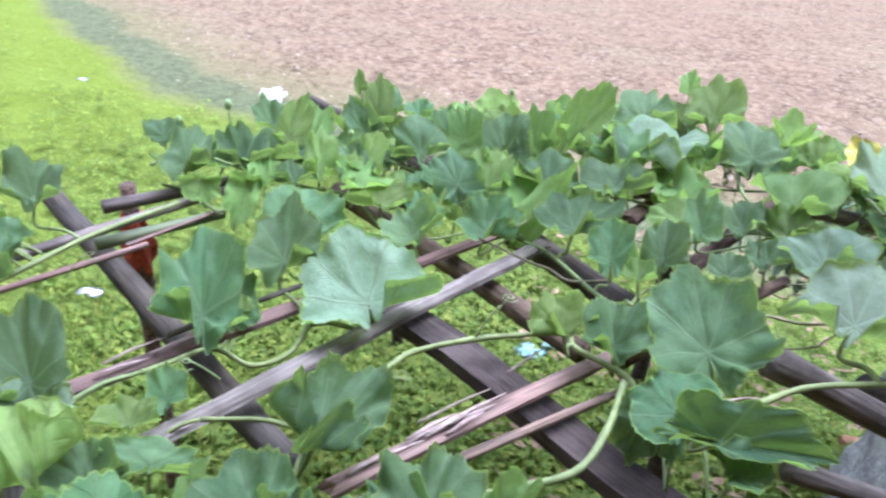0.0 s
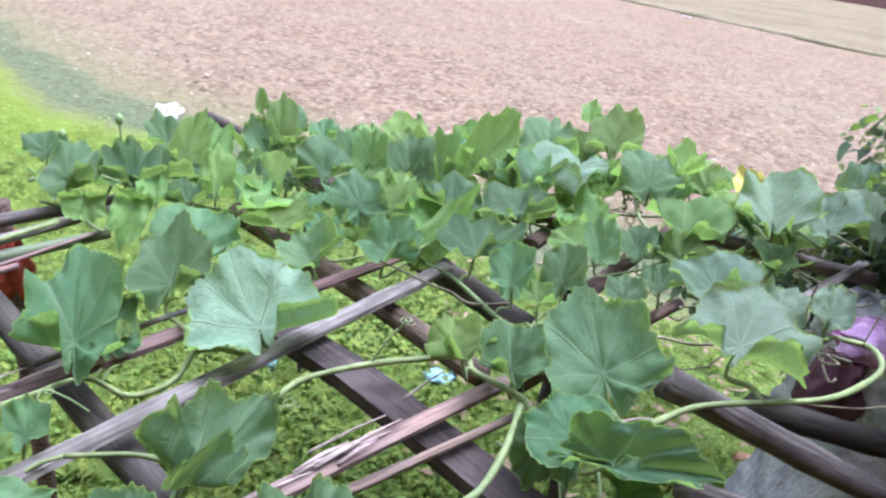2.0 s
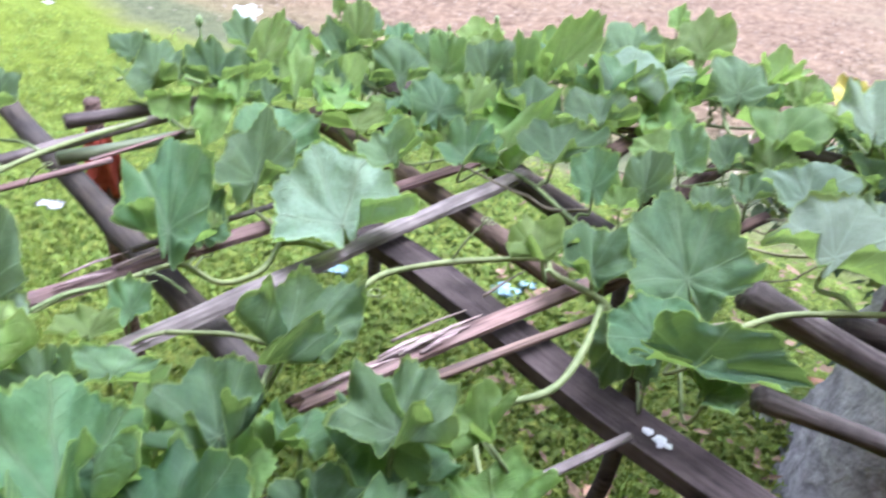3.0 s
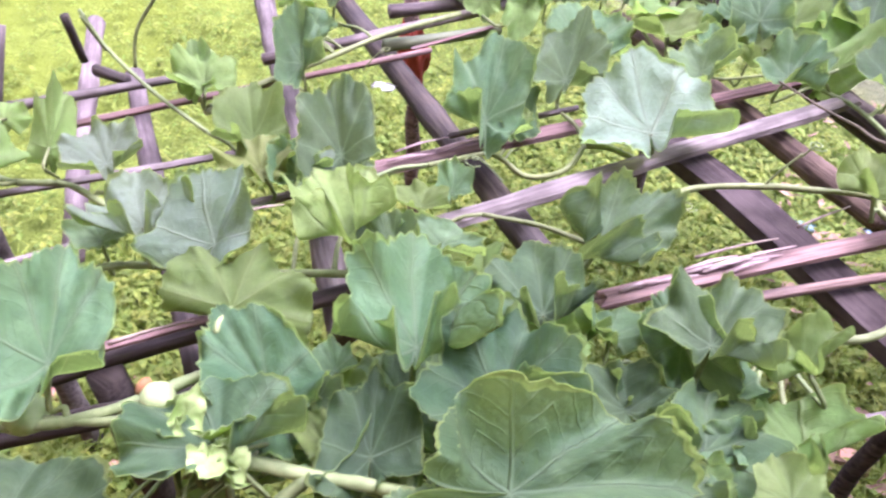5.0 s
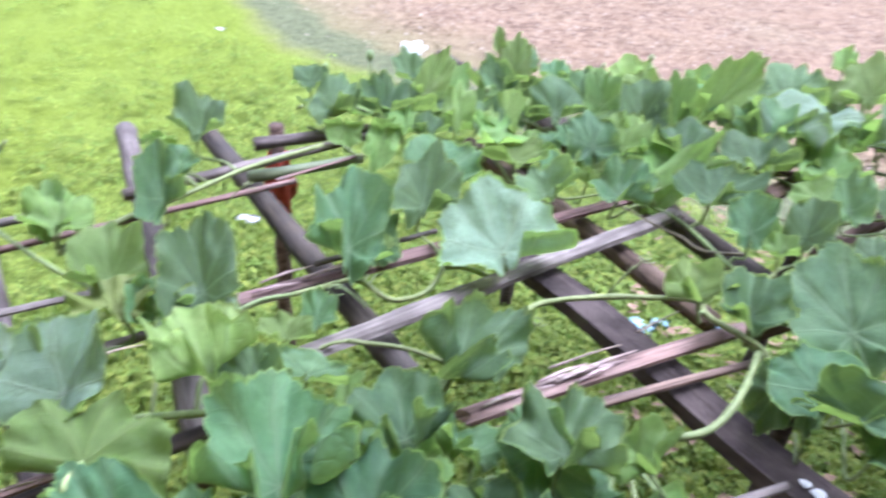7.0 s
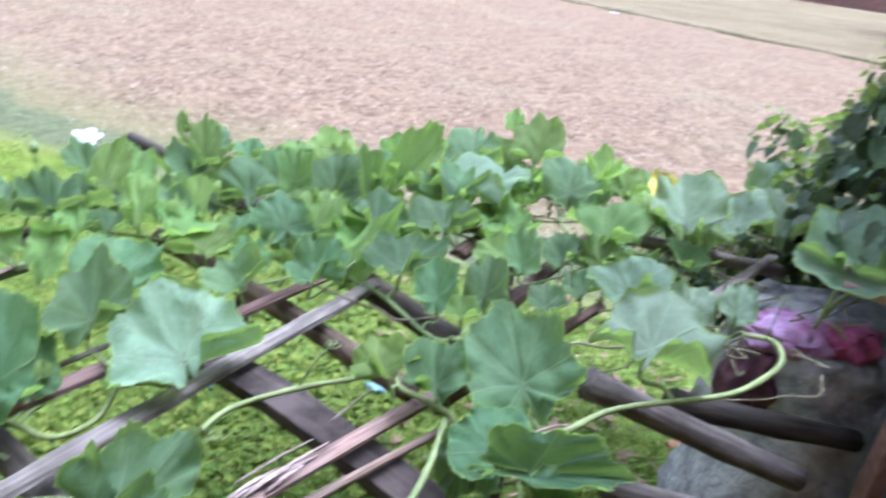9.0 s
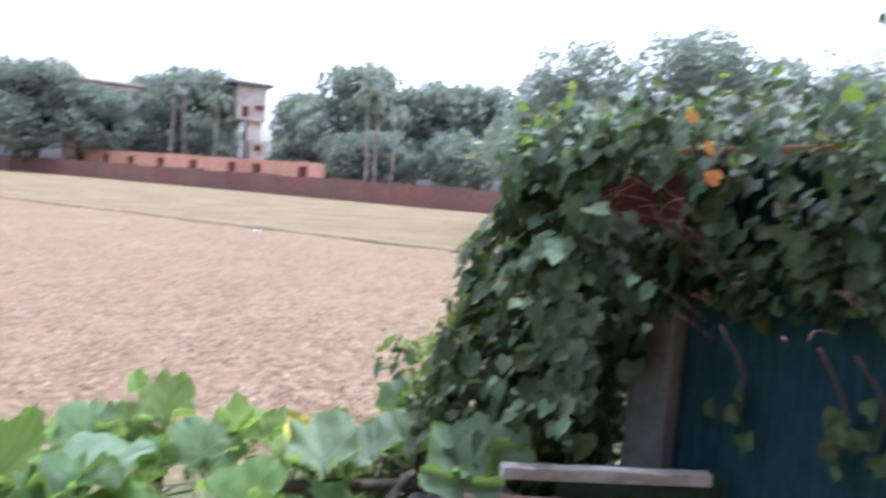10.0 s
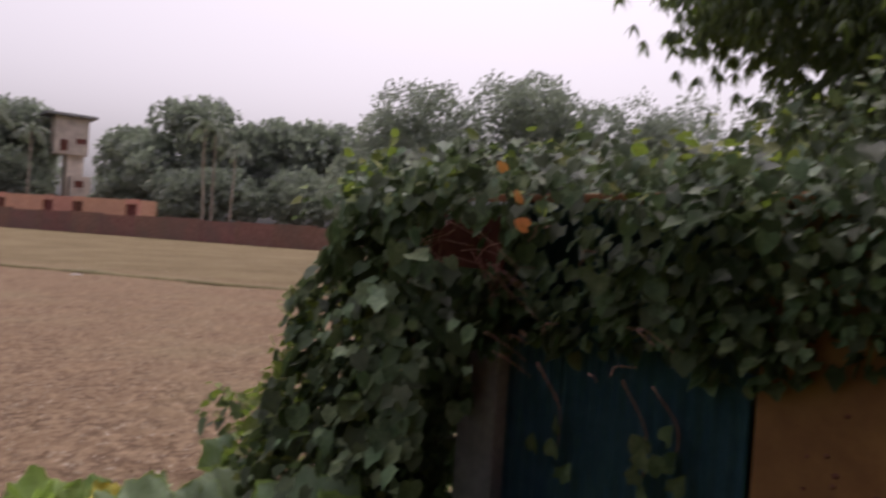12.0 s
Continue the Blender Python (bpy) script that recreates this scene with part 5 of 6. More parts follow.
def dry_stem(a, b, sag, r, seed):
    """A thin withered stem caught on the canes."""
    rng = random.Random(seed)
    a, b = Vector(a), Vector(b)
    pts = [a.lerp(b, t / 5) + Vector((rng.uniform(-0.02, 0.02), rng.uniform(-0.02, 0.02), -sag * math.sin(math.pi * t / 5) + rng.uniform(-0.008, 0.008))) for t in range(6)]
    line = spline(pts, 4)
    bm = bmesh.new()
    tube(bm, line, [r * (1.1 - 0.5 * i / len(line)) for i in range(len(line))], 5, 0.15)
    mid = line[len(line) // 2]
    under(part("dry_stem", bm, MAT["dry"], None, "thin withered stem"), vine_for(mid.x, mid.y))


rng = random.Random(41)
for k in range(46):
    x, y = rng.uniform(0.45, 1.30), rng.uniform(1.25, 2.0)
    turn, long = rng.uniform(0, 6.28), rng.uniform(0.08, 0.30)
    dry_stem((x, y, rng.uniform(0.85, 0.90)), (x + long * math.cos(turn), y + 0.6 * long * math.sin(turn), rng.uniform(0.84, 0.93)), rng.uniform(0, 0.03), rng.uniform(0.0014, 0.0032), k)

# red rag and plastic tie on the trellis post, scraps on the ground
def rag(name, x, y, z, sx, sy, sz, material, label, category, folds=5, seed=0):
    bm = bmesh.new()
    rows = []
    for i in range(17):
        row = []
        for j in range(36):
            u, a = i / 16, 2 * math.pi * j / 36
            r = 0.55 + 0.45 * math.sin(u * math.pi * 0.85 + 0.3) + 0.16 * math.sin(folds * a + 5 * u + seed) + 0.3 * noise.noise((2 * math.cos(a) + seed, 2 * math.sin(a), 3 * u)) + 0.16 * noise.noise((5 * math.cos(a) + seed, 5 * math.sin(a), 9 * u))
            row.append(bm.verts.new((x + sx * r * math.cos(a), y + sy * r * math.sin(a), z + sz * (u - 0.5) + 0.25 * sz * noise.noise((math.cos(a) * 2, math.sin(a) * 2, u * 3 + seed)))))
        rows.append(row)
    for i in range(16):
        for j in range(36):
            bm.faces.new((rows[i][j], rows[i][(j + 1) % 36], rows[i + 1][(j + 1) % 36], rows[i + 1][j]))
    bm.faces.new(rows[0][::-1])
    bm.faces.new(rows[-1])
    return tagged(part(name, bm, material), label, category)


rag("red_rag", -0.49, 1.44, 0.74, 0.03, 0.03, 0.13, MAT["redcloth"], "faded red rag knotted round a trellis post", "rag", 4, 2)


def scrap(x, y, z, s, seed, material, label, category):
    bm = bmesh.new()
    rng = random.Random(seed)
    rows = [[bm.verts.new((x + s * (i / 6 - 0.5) + rng.uniform(-0.1, 0.1) * s, y + s * 0.7 * (j / 6 - 0.5) + rng.uniform(-0.1, 0.1) * s, z + s * 0.35 * abs(noise.noise((i * 0.8, j * 0.8, seed))))) for j in range(7)] for i in range(7)]
    for i in range(6):
        for j in range(6):
            bm.faces.new((rows[i][j], rows[i + 1][j], rows[i + 1][j + 1], rows[i][j + 1]))
    bmesh.ops.solidify(bm, geom=bm.faces[:], thickness=0.001)
    tagged(part("plastic_scrap", bm, material), label, category, "scraps under the trellis")


for x, y, s, seed in ((0.353, 2.269, 0.10, 1), (0.42, 2.33, 0.06, 2), (-0.232, 2.196, 0.09, 3), (0.62, 2.4, 0.07, 4)):
    scrap(x, y, 0.05, s, seed, MAT["film"], "crumpled pale blue plastic scrap lying in the weeds", "plastic scrap")
scrap(5.1, 20.4, 0.03, 0.24, 8, MAT["white"], "white plastic bag lying out in the field", "plastic bag")
scrap(1.148, 1.915, 0.04, 0.05, 5, MAT["white"], "crumpled white paper scrap lying in the weeds", "paper scrap")
scrap(-3.0, 4.47, 0.09, 0.075, 9, MAT["white"], "crumpled white paper scrap lying on the lawn", "paper scrap")
scrap(-0.286, 1.044, 0.885, 0.035, 6, MAT["white"], "small white plastic scrap caught on a cane", "plastic scrap")


def brick_bit(x, y, z, s, seed):
    """A broken piece of red brick half sunk in the weeds."""
    rng = random.Random(seed)
    bm = bmesh.new()
    box(bm, (x - s, y - 0.6 * s, z - 0.4 * s), (x + s, y + 0.6 * s, z + 0.5 * s), 0.12 * s)
    for v in bm.verts:
        v.co += Vector((rng.uniform(-0.2, 0.2), rng.uniform(-0.2, 0.2), rng.uniform(-0.15, 0.15))) * s
    tagged(part("brick_fragment", bm, MAT["newbrick"], None, "", False), "broken piece of orange-red brick lying in the weeds", "brick", "brick fragments under the trellis")


for k, (x, y, s) in enumerate(((-0.86, 0.78, 0.03), (-0.95, 0.83, 0.022), (-0.80, 0.70, 0.025), (-1.02, 0.66, 0.028), (0.67, 1.50, 0.035), (1.357, 2.136, 0.025), (-0.72, 0.60, 0.02), (-0.60, 0.95, 0.02))):
    brick_bit(x, y, 0.025, s, k)


# ---- unseen house front added behind the viewer to block sky light ----
def unseen_house_front():
    front = thing("wall_south", "unseen plain house front with a jutting roof, added to block light", "wall", (-0.4, -1.0, 0.0), kind="structure")
    bm = bmesh.new()
    box(bm, (-3.0, -1.25, -0.1), (1.75, -1.0, 3.1), 0.01)
    under(part("wall", bm, MAT["rust"], None, "", False), front)
    bm = bmesh.new()
    box(bm, (-3.2, -1.6, 3.1), (1.75, -0.15, 3.14), 0.005)
    under(part("roof", bm, MAT["lead"], None, "unseen jutting roof added to block light", False), front)


unseen_house_front()

# ---- cement pillar with cloth, and planks ----
def build_pillar():
    bm = bmesh.new()
    rows = []
    n, m = 22, 28
    for i in range(n + 1):
        u = i / n
        row = []
        for j in range(m):
            a = 2 * math.pi * j / m
            c, s = math.cos(a), math.sin(a)
            k = 1 / max(abs(c), abs(s)) ** 0.75
            flare = 0.03 * (1 - u) + 0.16 * max(0, 0.82 - u) * max(0, -0.4 * c - 0.6 * s)
            cx = 1.42 + (0.19 + flare) * k * c
            cy = 1.70 + (0.20 + flare) * k * s
            lump = 0.035 * noise.noise((5 * c, 5 * s, 6 * u)) + 0.018 * noise.noise((14 * c, 14 * s, 17 * u))
            row.append(bm.verts.new((cx + lump * c, cy + lump * s, -0.05 + 0.815 * u + 0.05 * noise.noise((4 * c, 4 * s, 9)) * u)))
        rows.append(row)
    for a, b in zip(rows, rows[1:]):
        for j in range(m):
            bm.faces.new((a[j], a[(j + 1) % m], b[(j + 1) % m], b[j]))
    bm.faces.new(rows[-1])
    bm.faces.new(rows[0][::-1])
    tagged(part("cement_pillar", bm, MAT["cement"]), "lumpy mottled grey cement pillar beside the trellis", "pillar")
    bm = bmesh.new()
    box(bm, (1.353, 1.337, -0.05), (1.388, 1.375, 0.974), 0.004)
    tagged(part("wooden_post", bm, MAT["postwood"], None), "brown wooden post standing against the cement pillar", "post")


build_pillar()
rag("purple_cloth", 1.26, 1.60, 0.785, 0.085, 0.075, 0.07, MAT["cloth"], "crumpled purple cloth lying on the cement pillar", "cloth", 7, 1)
rag("pink_rag", 1.37, 1.56, 0.80, 0.055, 0.05, 0.07, MAT["magenta"], "crumpled magenta rag lying on the cement pillar", "rag", 6, 4)
rag("maroon_bag", 1.20, 1.60, 0.66, 0.055, 0.06, 0.17, MAT["bag"], "dark maroon cloth bag hanging against the cement pillar", "bag", 4, 3)


def plank(a, b, w, h, material, label):
    a, b = Vector(a), Vector(b)
    bm = bmesh.new()
    length = (b - a).length
    n = 16
    for i in range(n + 1):
        s = length * i / n
        e = 0.006 * noise.noise((i * 0.8, w * 50, 0))
        for dy, dz in ((-w, -h), (w, -h), (w + e, h), (-w + e, h + e * 0.4)):
            bm.verts.new((s, dy, dz))
    bm.verts.ensure_lookup_table()
    v = bm.verts
    for i in range(n):
        for k in range(4):
            bm.faces.new((v[4 * i + k], v[4 * i + 4 + k], v[4 * i + 4 + (k + 1) % 4], v[4 * i + (k + 1) % 4]))
    bm.faces.new([v[0], v[1], v[2], v[3]])
    bm.faces.new([v[4 * n + k] for k in (3, 2, 1, 0)])
    ob = tagged(part("plank", bm, material, None, "", False), label, "plank", "planks on the pillar")
    ob.matrix_basis = Matrix.Translation(a) @ (b - a).to_track_quat("X", "Z").to_matrix().to_4x4()


plank((1.29, 1.42, 1.04), (1.715, 1.262, 1.030), 0.015, 0.012, MAT["plank"], "pale plank with peeling white paint lying across the pillar")
plank((1.22, 1.44, 0.985), (1.60, 1.222, 0.985), 0.013, 0.009, MAT["plank_red"], "pinkish bare plank lying across the pillar")

# ---- tin shed ----
SHED = thing("tin_shed", "low blue corrugated tin shed overgrown with a creeper", "shed", (1.9, 0.5, 0.0))


def wall_x(y):
    """Where the shed's front stands."""
    return 1.80 + (1.445 - y) * 0.09


def sheet(y0, y1, z0, z1, name, material, label, wave=0.0045, pitch=0.034, out=0.0):
    """A corrugated sheet of the shed's front from y0 to y1."""
    bm = bmesh.new()
    n = max(8, int((y1 - y0) / 0.0057))
    cols = []
    for i in range(n + 1):
        y = y0 + (y1 - y0) * i / n
        x = wall_x(y) - out + wave * math.cos(2 * math.pi * y / pitch) + 0.004 * noise.noise((y * 4, 0, 0))
        cols.append([bm.verts.new((x + 0.003 * noise.noise((y * 3, z, 2)), y, z)) for z in (z0, (z0 + z1) / 2, z1)])
    for a, b in zip(cols, cols[1:]):
        for k in range(2):
            bm.faces.new((a[k], a[k + 1], b[k + 1], b[k]))
    bmesh.ops.solidify(bm, geom=bm.faces[:], thickness=0.002)
    return under(part(name, bm, material, None, label), SHED)


sheet(0.862, 1.44, -0.02, 1.72, "front_sheet", MAT["tin"], "blue painted corrugated tin sheet")
sheet(-1.2, 0.575, -0.02, 1.72, "front_sheet", MAT["tin"], "blue painted corrugated tin sheet")


def rusty_panel():
    """The flat brown panel between the blue sheets, with nail holes."""
    bm = bmesh.new()
    box(bm, (wall_x(0.72) - 0.015, 0.585, -0.02), (wall_x(0.72) + 0.012, 0.853, 1.72), 0.003)
    ob = under(part("brown_panel", bm, MAT["rust"], None, "flat brown panel with dark nail holes"), SHED)
    rng = random.Random(11)
    for k in range(16):
        y, z, r = rng.uniform(0.6, 0.84), rng.uniform(1.05, 1.42), rng.uniform(0.003, 0.006)
        bm = bmesh.new()
        tube(bm, [(wall_x(0.72) - 0.0165, y, z), (wall_x(0.72) - 0.0145, y, z)], [r, r], 8)
        spot = part("nail_hole", bm, MAT["dim"], ob)


rusty_panel()


def shed_post(y, w, material, label):
    bm = bmesh.new()
    box(bm, (wall_x(y) - 0.03, y - w / 2, -0.05), (wall_x(y) + 0.03, y + w / 2, 1.72), 0.005)
    under(part("corner_post", bm, material, None, label), SHED)


shed_post(1.515, 0.135, MAT["lead"], "grey painted corner post")
for name, a, b in (("side_wall", (1.83, 1.56, -0.05), (3.3, 1.585, 1.72)), ("back_wall", (3.3, -1.2, -0.05), (3.33, 1.585, 1.72)), ("side_wall", (2.0, -1.23, -0.05), (3.3, -1.2, 1.72))):
    bm = bmesh.new()
    box(bm, a, b, 0.004)
    under(part(name, bm, MAT["tin"]), SHED)
bm = bmesh.new()
box(bm, (1.80, -1.3, 1.722), (3.4, 1.60, 1.742), 0.004)
under(part("roof", bm, MAT["rust"], None, "rusty flat tin roof"), SHED)


bm = bmesh.new()
box(bm, (1.665, 1.36, 1.555), (1.678, 1.61, 1.68), 0.003)
under(part("fascia", bm, MAT["redrust"], None, "dark red rusty strip below the roof edge"), SHED)


def low_sheet():
    """A loose blue sheet standing below the planks."""
    bm = bmesh.new()
    cols = []
    for i in range(41):
        t = i / 40
        x, y = 1.40 + 0.35 * t, 1.378 - 0.128 * t
        cols.append([bm.verts.new((x, y + 0.0025 * math.cos(t * 60), z)) for z in (-0.02, 0.5, 1.022)])
    for a, c in zip(cols, cols[1:]):
        for k in range(2):
            bm.faces.new((a[k], c[k], c[k + 1], a[k + 1]))
    bmesh.ops.solidify(bm, geom=bm.faces[:], thickness=0.002)
    tagged(part("tin_sheet", bm, MAT["lightened_tin"]), "blue painted tin sheet standing below the planks, lightened against its shade", "tin sheet")


low_sheet()

# ---- creeper over the shed ----
CREEPER = thing("creeper", "dense dark green creeper with heart-shaped leaves covering the shed", "creeper", (1.7, 1.0, 0.0))


def heart(seed):
    """Corners and faces of one heart-shaped, slightly lobed leaf, its tip along +y, 1 long."""
    rng = random.Random(seed)
    rim = []
    broad, lop = rng.uniform(0.95, 1.15), rng.uniform(-0.06, 0.06)
    for k in range(17):
        a = -math.pi + 2 * math.pi * (k + 0.5) / 17
        d = abs(a)
        r = 0.60 + 0.05 * math.cos(2 * d + 0.4) + (0.075 * math.cos(4.6 * d) if seed % 2 else 0.0) + (0.16 * (1 - d / 0.6) ** 1.4 if d < 0.6 else 0) + lop * math.sin(a)
        if d > 2.75:
            r *= 0.62
        r *= rng.uniform(0.96, 1.04)
        u, v = math.sin(a) * r * broad, math.cos(a) * r
        rim.append((u, v + 0.22, 0.22 * abs(u) - 0.22 * max(0, v) ** 2 + rng.uniform(-0.04, 0.04)))
    verts = [(0, 0.18, -0.03), *rim]
    faces = [(0, (k + 1) % 17 + 1, k + 1) for k in range(17)]
    return verts, faces


HEARTS = [heart(s) for s in range(6)]
HEART_MESHES = [mesh_from("creeper_leaf", *h, MAT["creeper"], True) for h in HEARTS]
ORANGE_MESH = mesh_from("creeper_leaf", *HEARTS[0], MAT["orange"], True)


def lower_edge(y):
    return 1.395 + 0.05 * max(0.0, min(1.0, (0.95 - y) * 3)) + 0.10 * noise.noise((y * 3.1, 0, 1))


def creeper_spots():
    """Place, outward way and size of the leaves."""
    rng = random.Random(21)
    for k in range(3300):                                # the curtain over the front
        y = rng.uniform(-1.0, 1.5)
        lo = lower_edge(y)
        z = lo + (1.78 - lo) * rng.random() ** 0.85
        depth = rng.random() ** 0.9
        bulge = 0.03 + 0.30 * max(0, min(1, (z - lo) / (1.74 - lo))) ** 1.5 + 0.06 * noise.noise((y * 7, z * 7, 1))
        yield (wall_x(y) - 0.03 - bulge * (1 - 0.85 * depth) - 0.05 * noise.noise((y * 5, z * 5, 3)), y, z), (-1, 0.1, 0.95), rng
    for k in range(3900):                               # the heap that spills off the corner
        h = rng.random() ** 0.9
        z = 0.45 + 1.30 * h
        wide = 0.22 + 0.38 * (1 - h) ** 1.05 + 0.06 * noise.noise((h * 6, 2, 2))
        a = rng.uniform(-1.1, 2.6)
        r = wide * (0.2 + 0.8 * rng.random() ** 0.6)
        if z < 1.36 and math.sin(a) < 0.05 + 0.25 * max(0.0, 1.2 - z) and math.cos(a) < 0.75 or z < 1.13 and math.sin(a) < -0.12:
            continue
        yield (1.66 - r * math.cos(a) * 1.0 - 0.03, 1.55 + r * math.sin(a) * 1.25, z), (-math.cos(a), math.sin(a), 0.9), rng
    for k in range(4600):                               # the top
        y = rng.uniform(-1.2, 1.95)
        x = wall_x(y) - 0.29 + 1.82 * rng.random() ** 1.25
        z = 1.69 + 0.07 * noise.noise((x * 2.5, y * 2.5, 0)) + 0.09 * min(1, (x - 1.5) / 0.8) + 0.12 * math.exp(-((y - 1.42) / 0.38) ** 2) + rng.uniform(-0.04, 0.03) + 0.10 * max(0, min(0.8, 0.95 - y))
        yield (x, y, z), (-0.45, 0.0, 1), rng
    for k in range(420):                                # leaves deep inside at the corner
        y = rng.uniform(1.38, 1.66)
        yield (wall_x(y) - rng.uniform(0.04, 0.13), y, rng.uniform(1.2, 1.62)), (-1, 0.2, 0.5), rng
    for k in range(1900):                               # the dark heart of the heap
        yield (rng.uniform(1.69, 1.86), rng.uniform(1.575, 2.10), rng.uniform(0.4, 1.6)), (-0.7, 0.4, 0.6), rng
    for k in range(420):                                # the cover round the shed's corner
        yield (rng.uniform(1.80, 1.98), rng.uniform(1.61, 1.86), rng.uniform(0.4, 1.42)), (-0.7, 0.4, 0.6), rng
    for k in range(650):                                # close cover over the brown panel's head
        y = rng.uniform(0.35, 0.98)
        z = lower_edge(y) + 0.04 + (1.74 - lower_edge(y)) * rng.random()
        yield (wall_x(y) - rng.uniform(0.03, 0.14), y, z), (-1, 0.0, 0.6), rng
    for k in range(1200):                               # the thick foot of the heap beyond the pillar
        yield (rng.uniform(1.35, 1.85), rng.uniform(1.75, 2.25), rng.uniform(0.3, 1.15)), (-0.8, 0.5, 0.7), rng
    for k in range(1700):                               # the mound that climbs up behind the roof edge
        d = Vector((rng.gauss(0, 1), rng.gauss(0, 1), rng.gauss(0, 1))).normalized()
        r = (0.7 + 0.35 * rng.random()) * (1 + 0.25 * noise.noise(d * 2.6))
        if d.z > -0.5:
            yield (2.78 + 0.5 * r * d.x, 0.88 + 0.60 * r * d.y, 1.74 + 0.42 * r * d.z), (d.x - 0.3, d.y, d.z + 0.5), rng
    for k in range(700):                                # thin shoots trailing over the trellis end
        t = rng.random()
        yield (1.50 - 0.35 * t + rng.uniform(-0.12, 0.12), 1.80 + 0.62 * t + rng.uniform(-0.17, 0.17), 0.95 - 0.40 * t + rng.uniform(-0.15, 0.08)), (-0.6, 0.3, 0.8), rng


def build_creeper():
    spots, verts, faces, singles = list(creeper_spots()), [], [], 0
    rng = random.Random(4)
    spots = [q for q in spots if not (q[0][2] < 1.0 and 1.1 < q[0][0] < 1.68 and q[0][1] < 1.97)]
    spots = [q for q in spots if not (q[0][2] < 1.37 and q[0][1] < 1.57 + 0.95 * (q[0][0] - 1.80))]     # leaves cut along the camera's bearing so the grey post shows
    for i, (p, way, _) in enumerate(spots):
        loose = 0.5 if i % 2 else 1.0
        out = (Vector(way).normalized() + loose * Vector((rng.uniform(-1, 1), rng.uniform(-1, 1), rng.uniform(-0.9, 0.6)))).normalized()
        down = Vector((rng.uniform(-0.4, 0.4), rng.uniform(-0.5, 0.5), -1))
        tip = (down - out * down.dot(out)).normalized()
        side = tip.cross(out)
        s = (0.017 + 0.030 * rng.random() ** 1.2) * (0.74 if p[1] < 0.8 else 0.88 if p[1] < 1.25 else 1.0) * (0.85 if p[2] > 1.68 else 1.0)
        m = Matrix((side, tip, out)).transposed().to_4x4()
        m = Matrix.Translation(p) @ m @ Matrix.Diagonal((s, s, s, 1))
        slant = p[1] + 0.9 * max(0.0, 1.665 - p[0])       # bare hollow before the red strip, skewed along the camera's sight line
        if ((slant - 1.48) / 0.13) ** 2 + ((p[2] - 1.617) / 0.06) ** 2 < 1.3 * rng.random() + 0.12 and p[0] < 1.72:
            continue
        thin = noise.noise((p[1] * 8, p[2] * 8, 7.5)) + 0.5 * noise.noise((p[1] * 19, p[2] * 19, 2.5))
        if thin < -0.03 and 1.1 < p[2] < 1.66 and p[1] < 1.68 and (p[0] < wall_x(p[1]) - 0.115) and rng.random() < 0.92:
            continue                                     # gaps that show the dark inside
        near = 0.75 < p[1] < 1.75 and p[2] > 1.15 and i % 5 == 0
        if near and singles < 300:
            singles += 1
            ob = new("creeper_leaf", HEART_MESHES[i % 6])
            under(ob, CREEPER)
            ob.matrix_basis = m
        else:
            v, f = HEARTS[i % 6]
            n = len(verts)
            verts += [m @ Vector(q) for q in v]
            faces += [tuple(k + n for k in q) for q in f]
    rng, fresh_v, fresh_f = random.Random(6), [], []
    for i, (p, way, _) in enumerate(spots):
        # young leaves on top; on the field side their light green imitates skylight
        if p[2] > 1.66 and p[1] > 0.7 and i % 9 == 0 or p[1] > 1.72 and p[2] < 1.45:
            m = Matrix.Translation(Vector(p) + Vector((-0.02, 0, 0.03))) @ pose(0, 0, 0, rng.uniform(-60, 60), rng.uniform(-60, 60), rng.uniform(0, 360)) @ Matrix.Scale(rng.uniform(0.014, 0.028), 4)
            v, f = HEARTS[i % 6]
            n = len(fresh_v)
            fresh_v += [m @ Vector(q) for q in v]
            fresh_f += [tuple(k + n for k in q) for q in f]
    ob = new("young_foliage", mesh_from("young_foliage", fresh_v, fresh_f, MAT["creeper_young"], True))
    under(tagged(ob, "fresh yellow-green leaves, also standing in for sky-lit ones", kind="stuff"), CREEPER)
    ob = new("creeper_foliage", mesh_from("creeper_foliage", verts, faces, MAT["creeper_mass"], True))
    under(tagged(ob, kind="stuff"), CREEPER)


build_creeper()


def creeper_twig(pts, r):
    bm = bmesh.new()
    line = spline(pts, 5)
    tube(bm, line, [r * (1 - 0.5 * i / len(line)) for i in range(len(line))], 5, 0.2)
    under(part("twig", bm, MAT["twig"]), CREEPER)


rng = random.Random(9)
for k in range(52):
    if k < 34:
        y, z, long, r = rng.uniform(1.31, 1.62), rng.uniform(1.55, 1.67), 0.15, 0.0013
    else:
        y, z, long, r = rng.uniform(0.9, 1.75), rng.uniform(1.35, 1.72), 0.09, 0.0012
    x = wall_x(y) - rng.uniform(0.16, 0.26)
    d = Vector((rng.uniform(-0.03, 0.05), rng.uniform(-1, 1) * long, rng.uniform(-0.7, 0.5) * long))
    creeper_twig([(x, y, z), Vector((x, y, z)) + d * 0.4 + Vector((-0.012, 0.004, 0.012)), Vector((x, y, z)) + d * 0.75 + Vector((-0.006, -0.004, 0.005)), Vector((x, y, z)) + d], r)
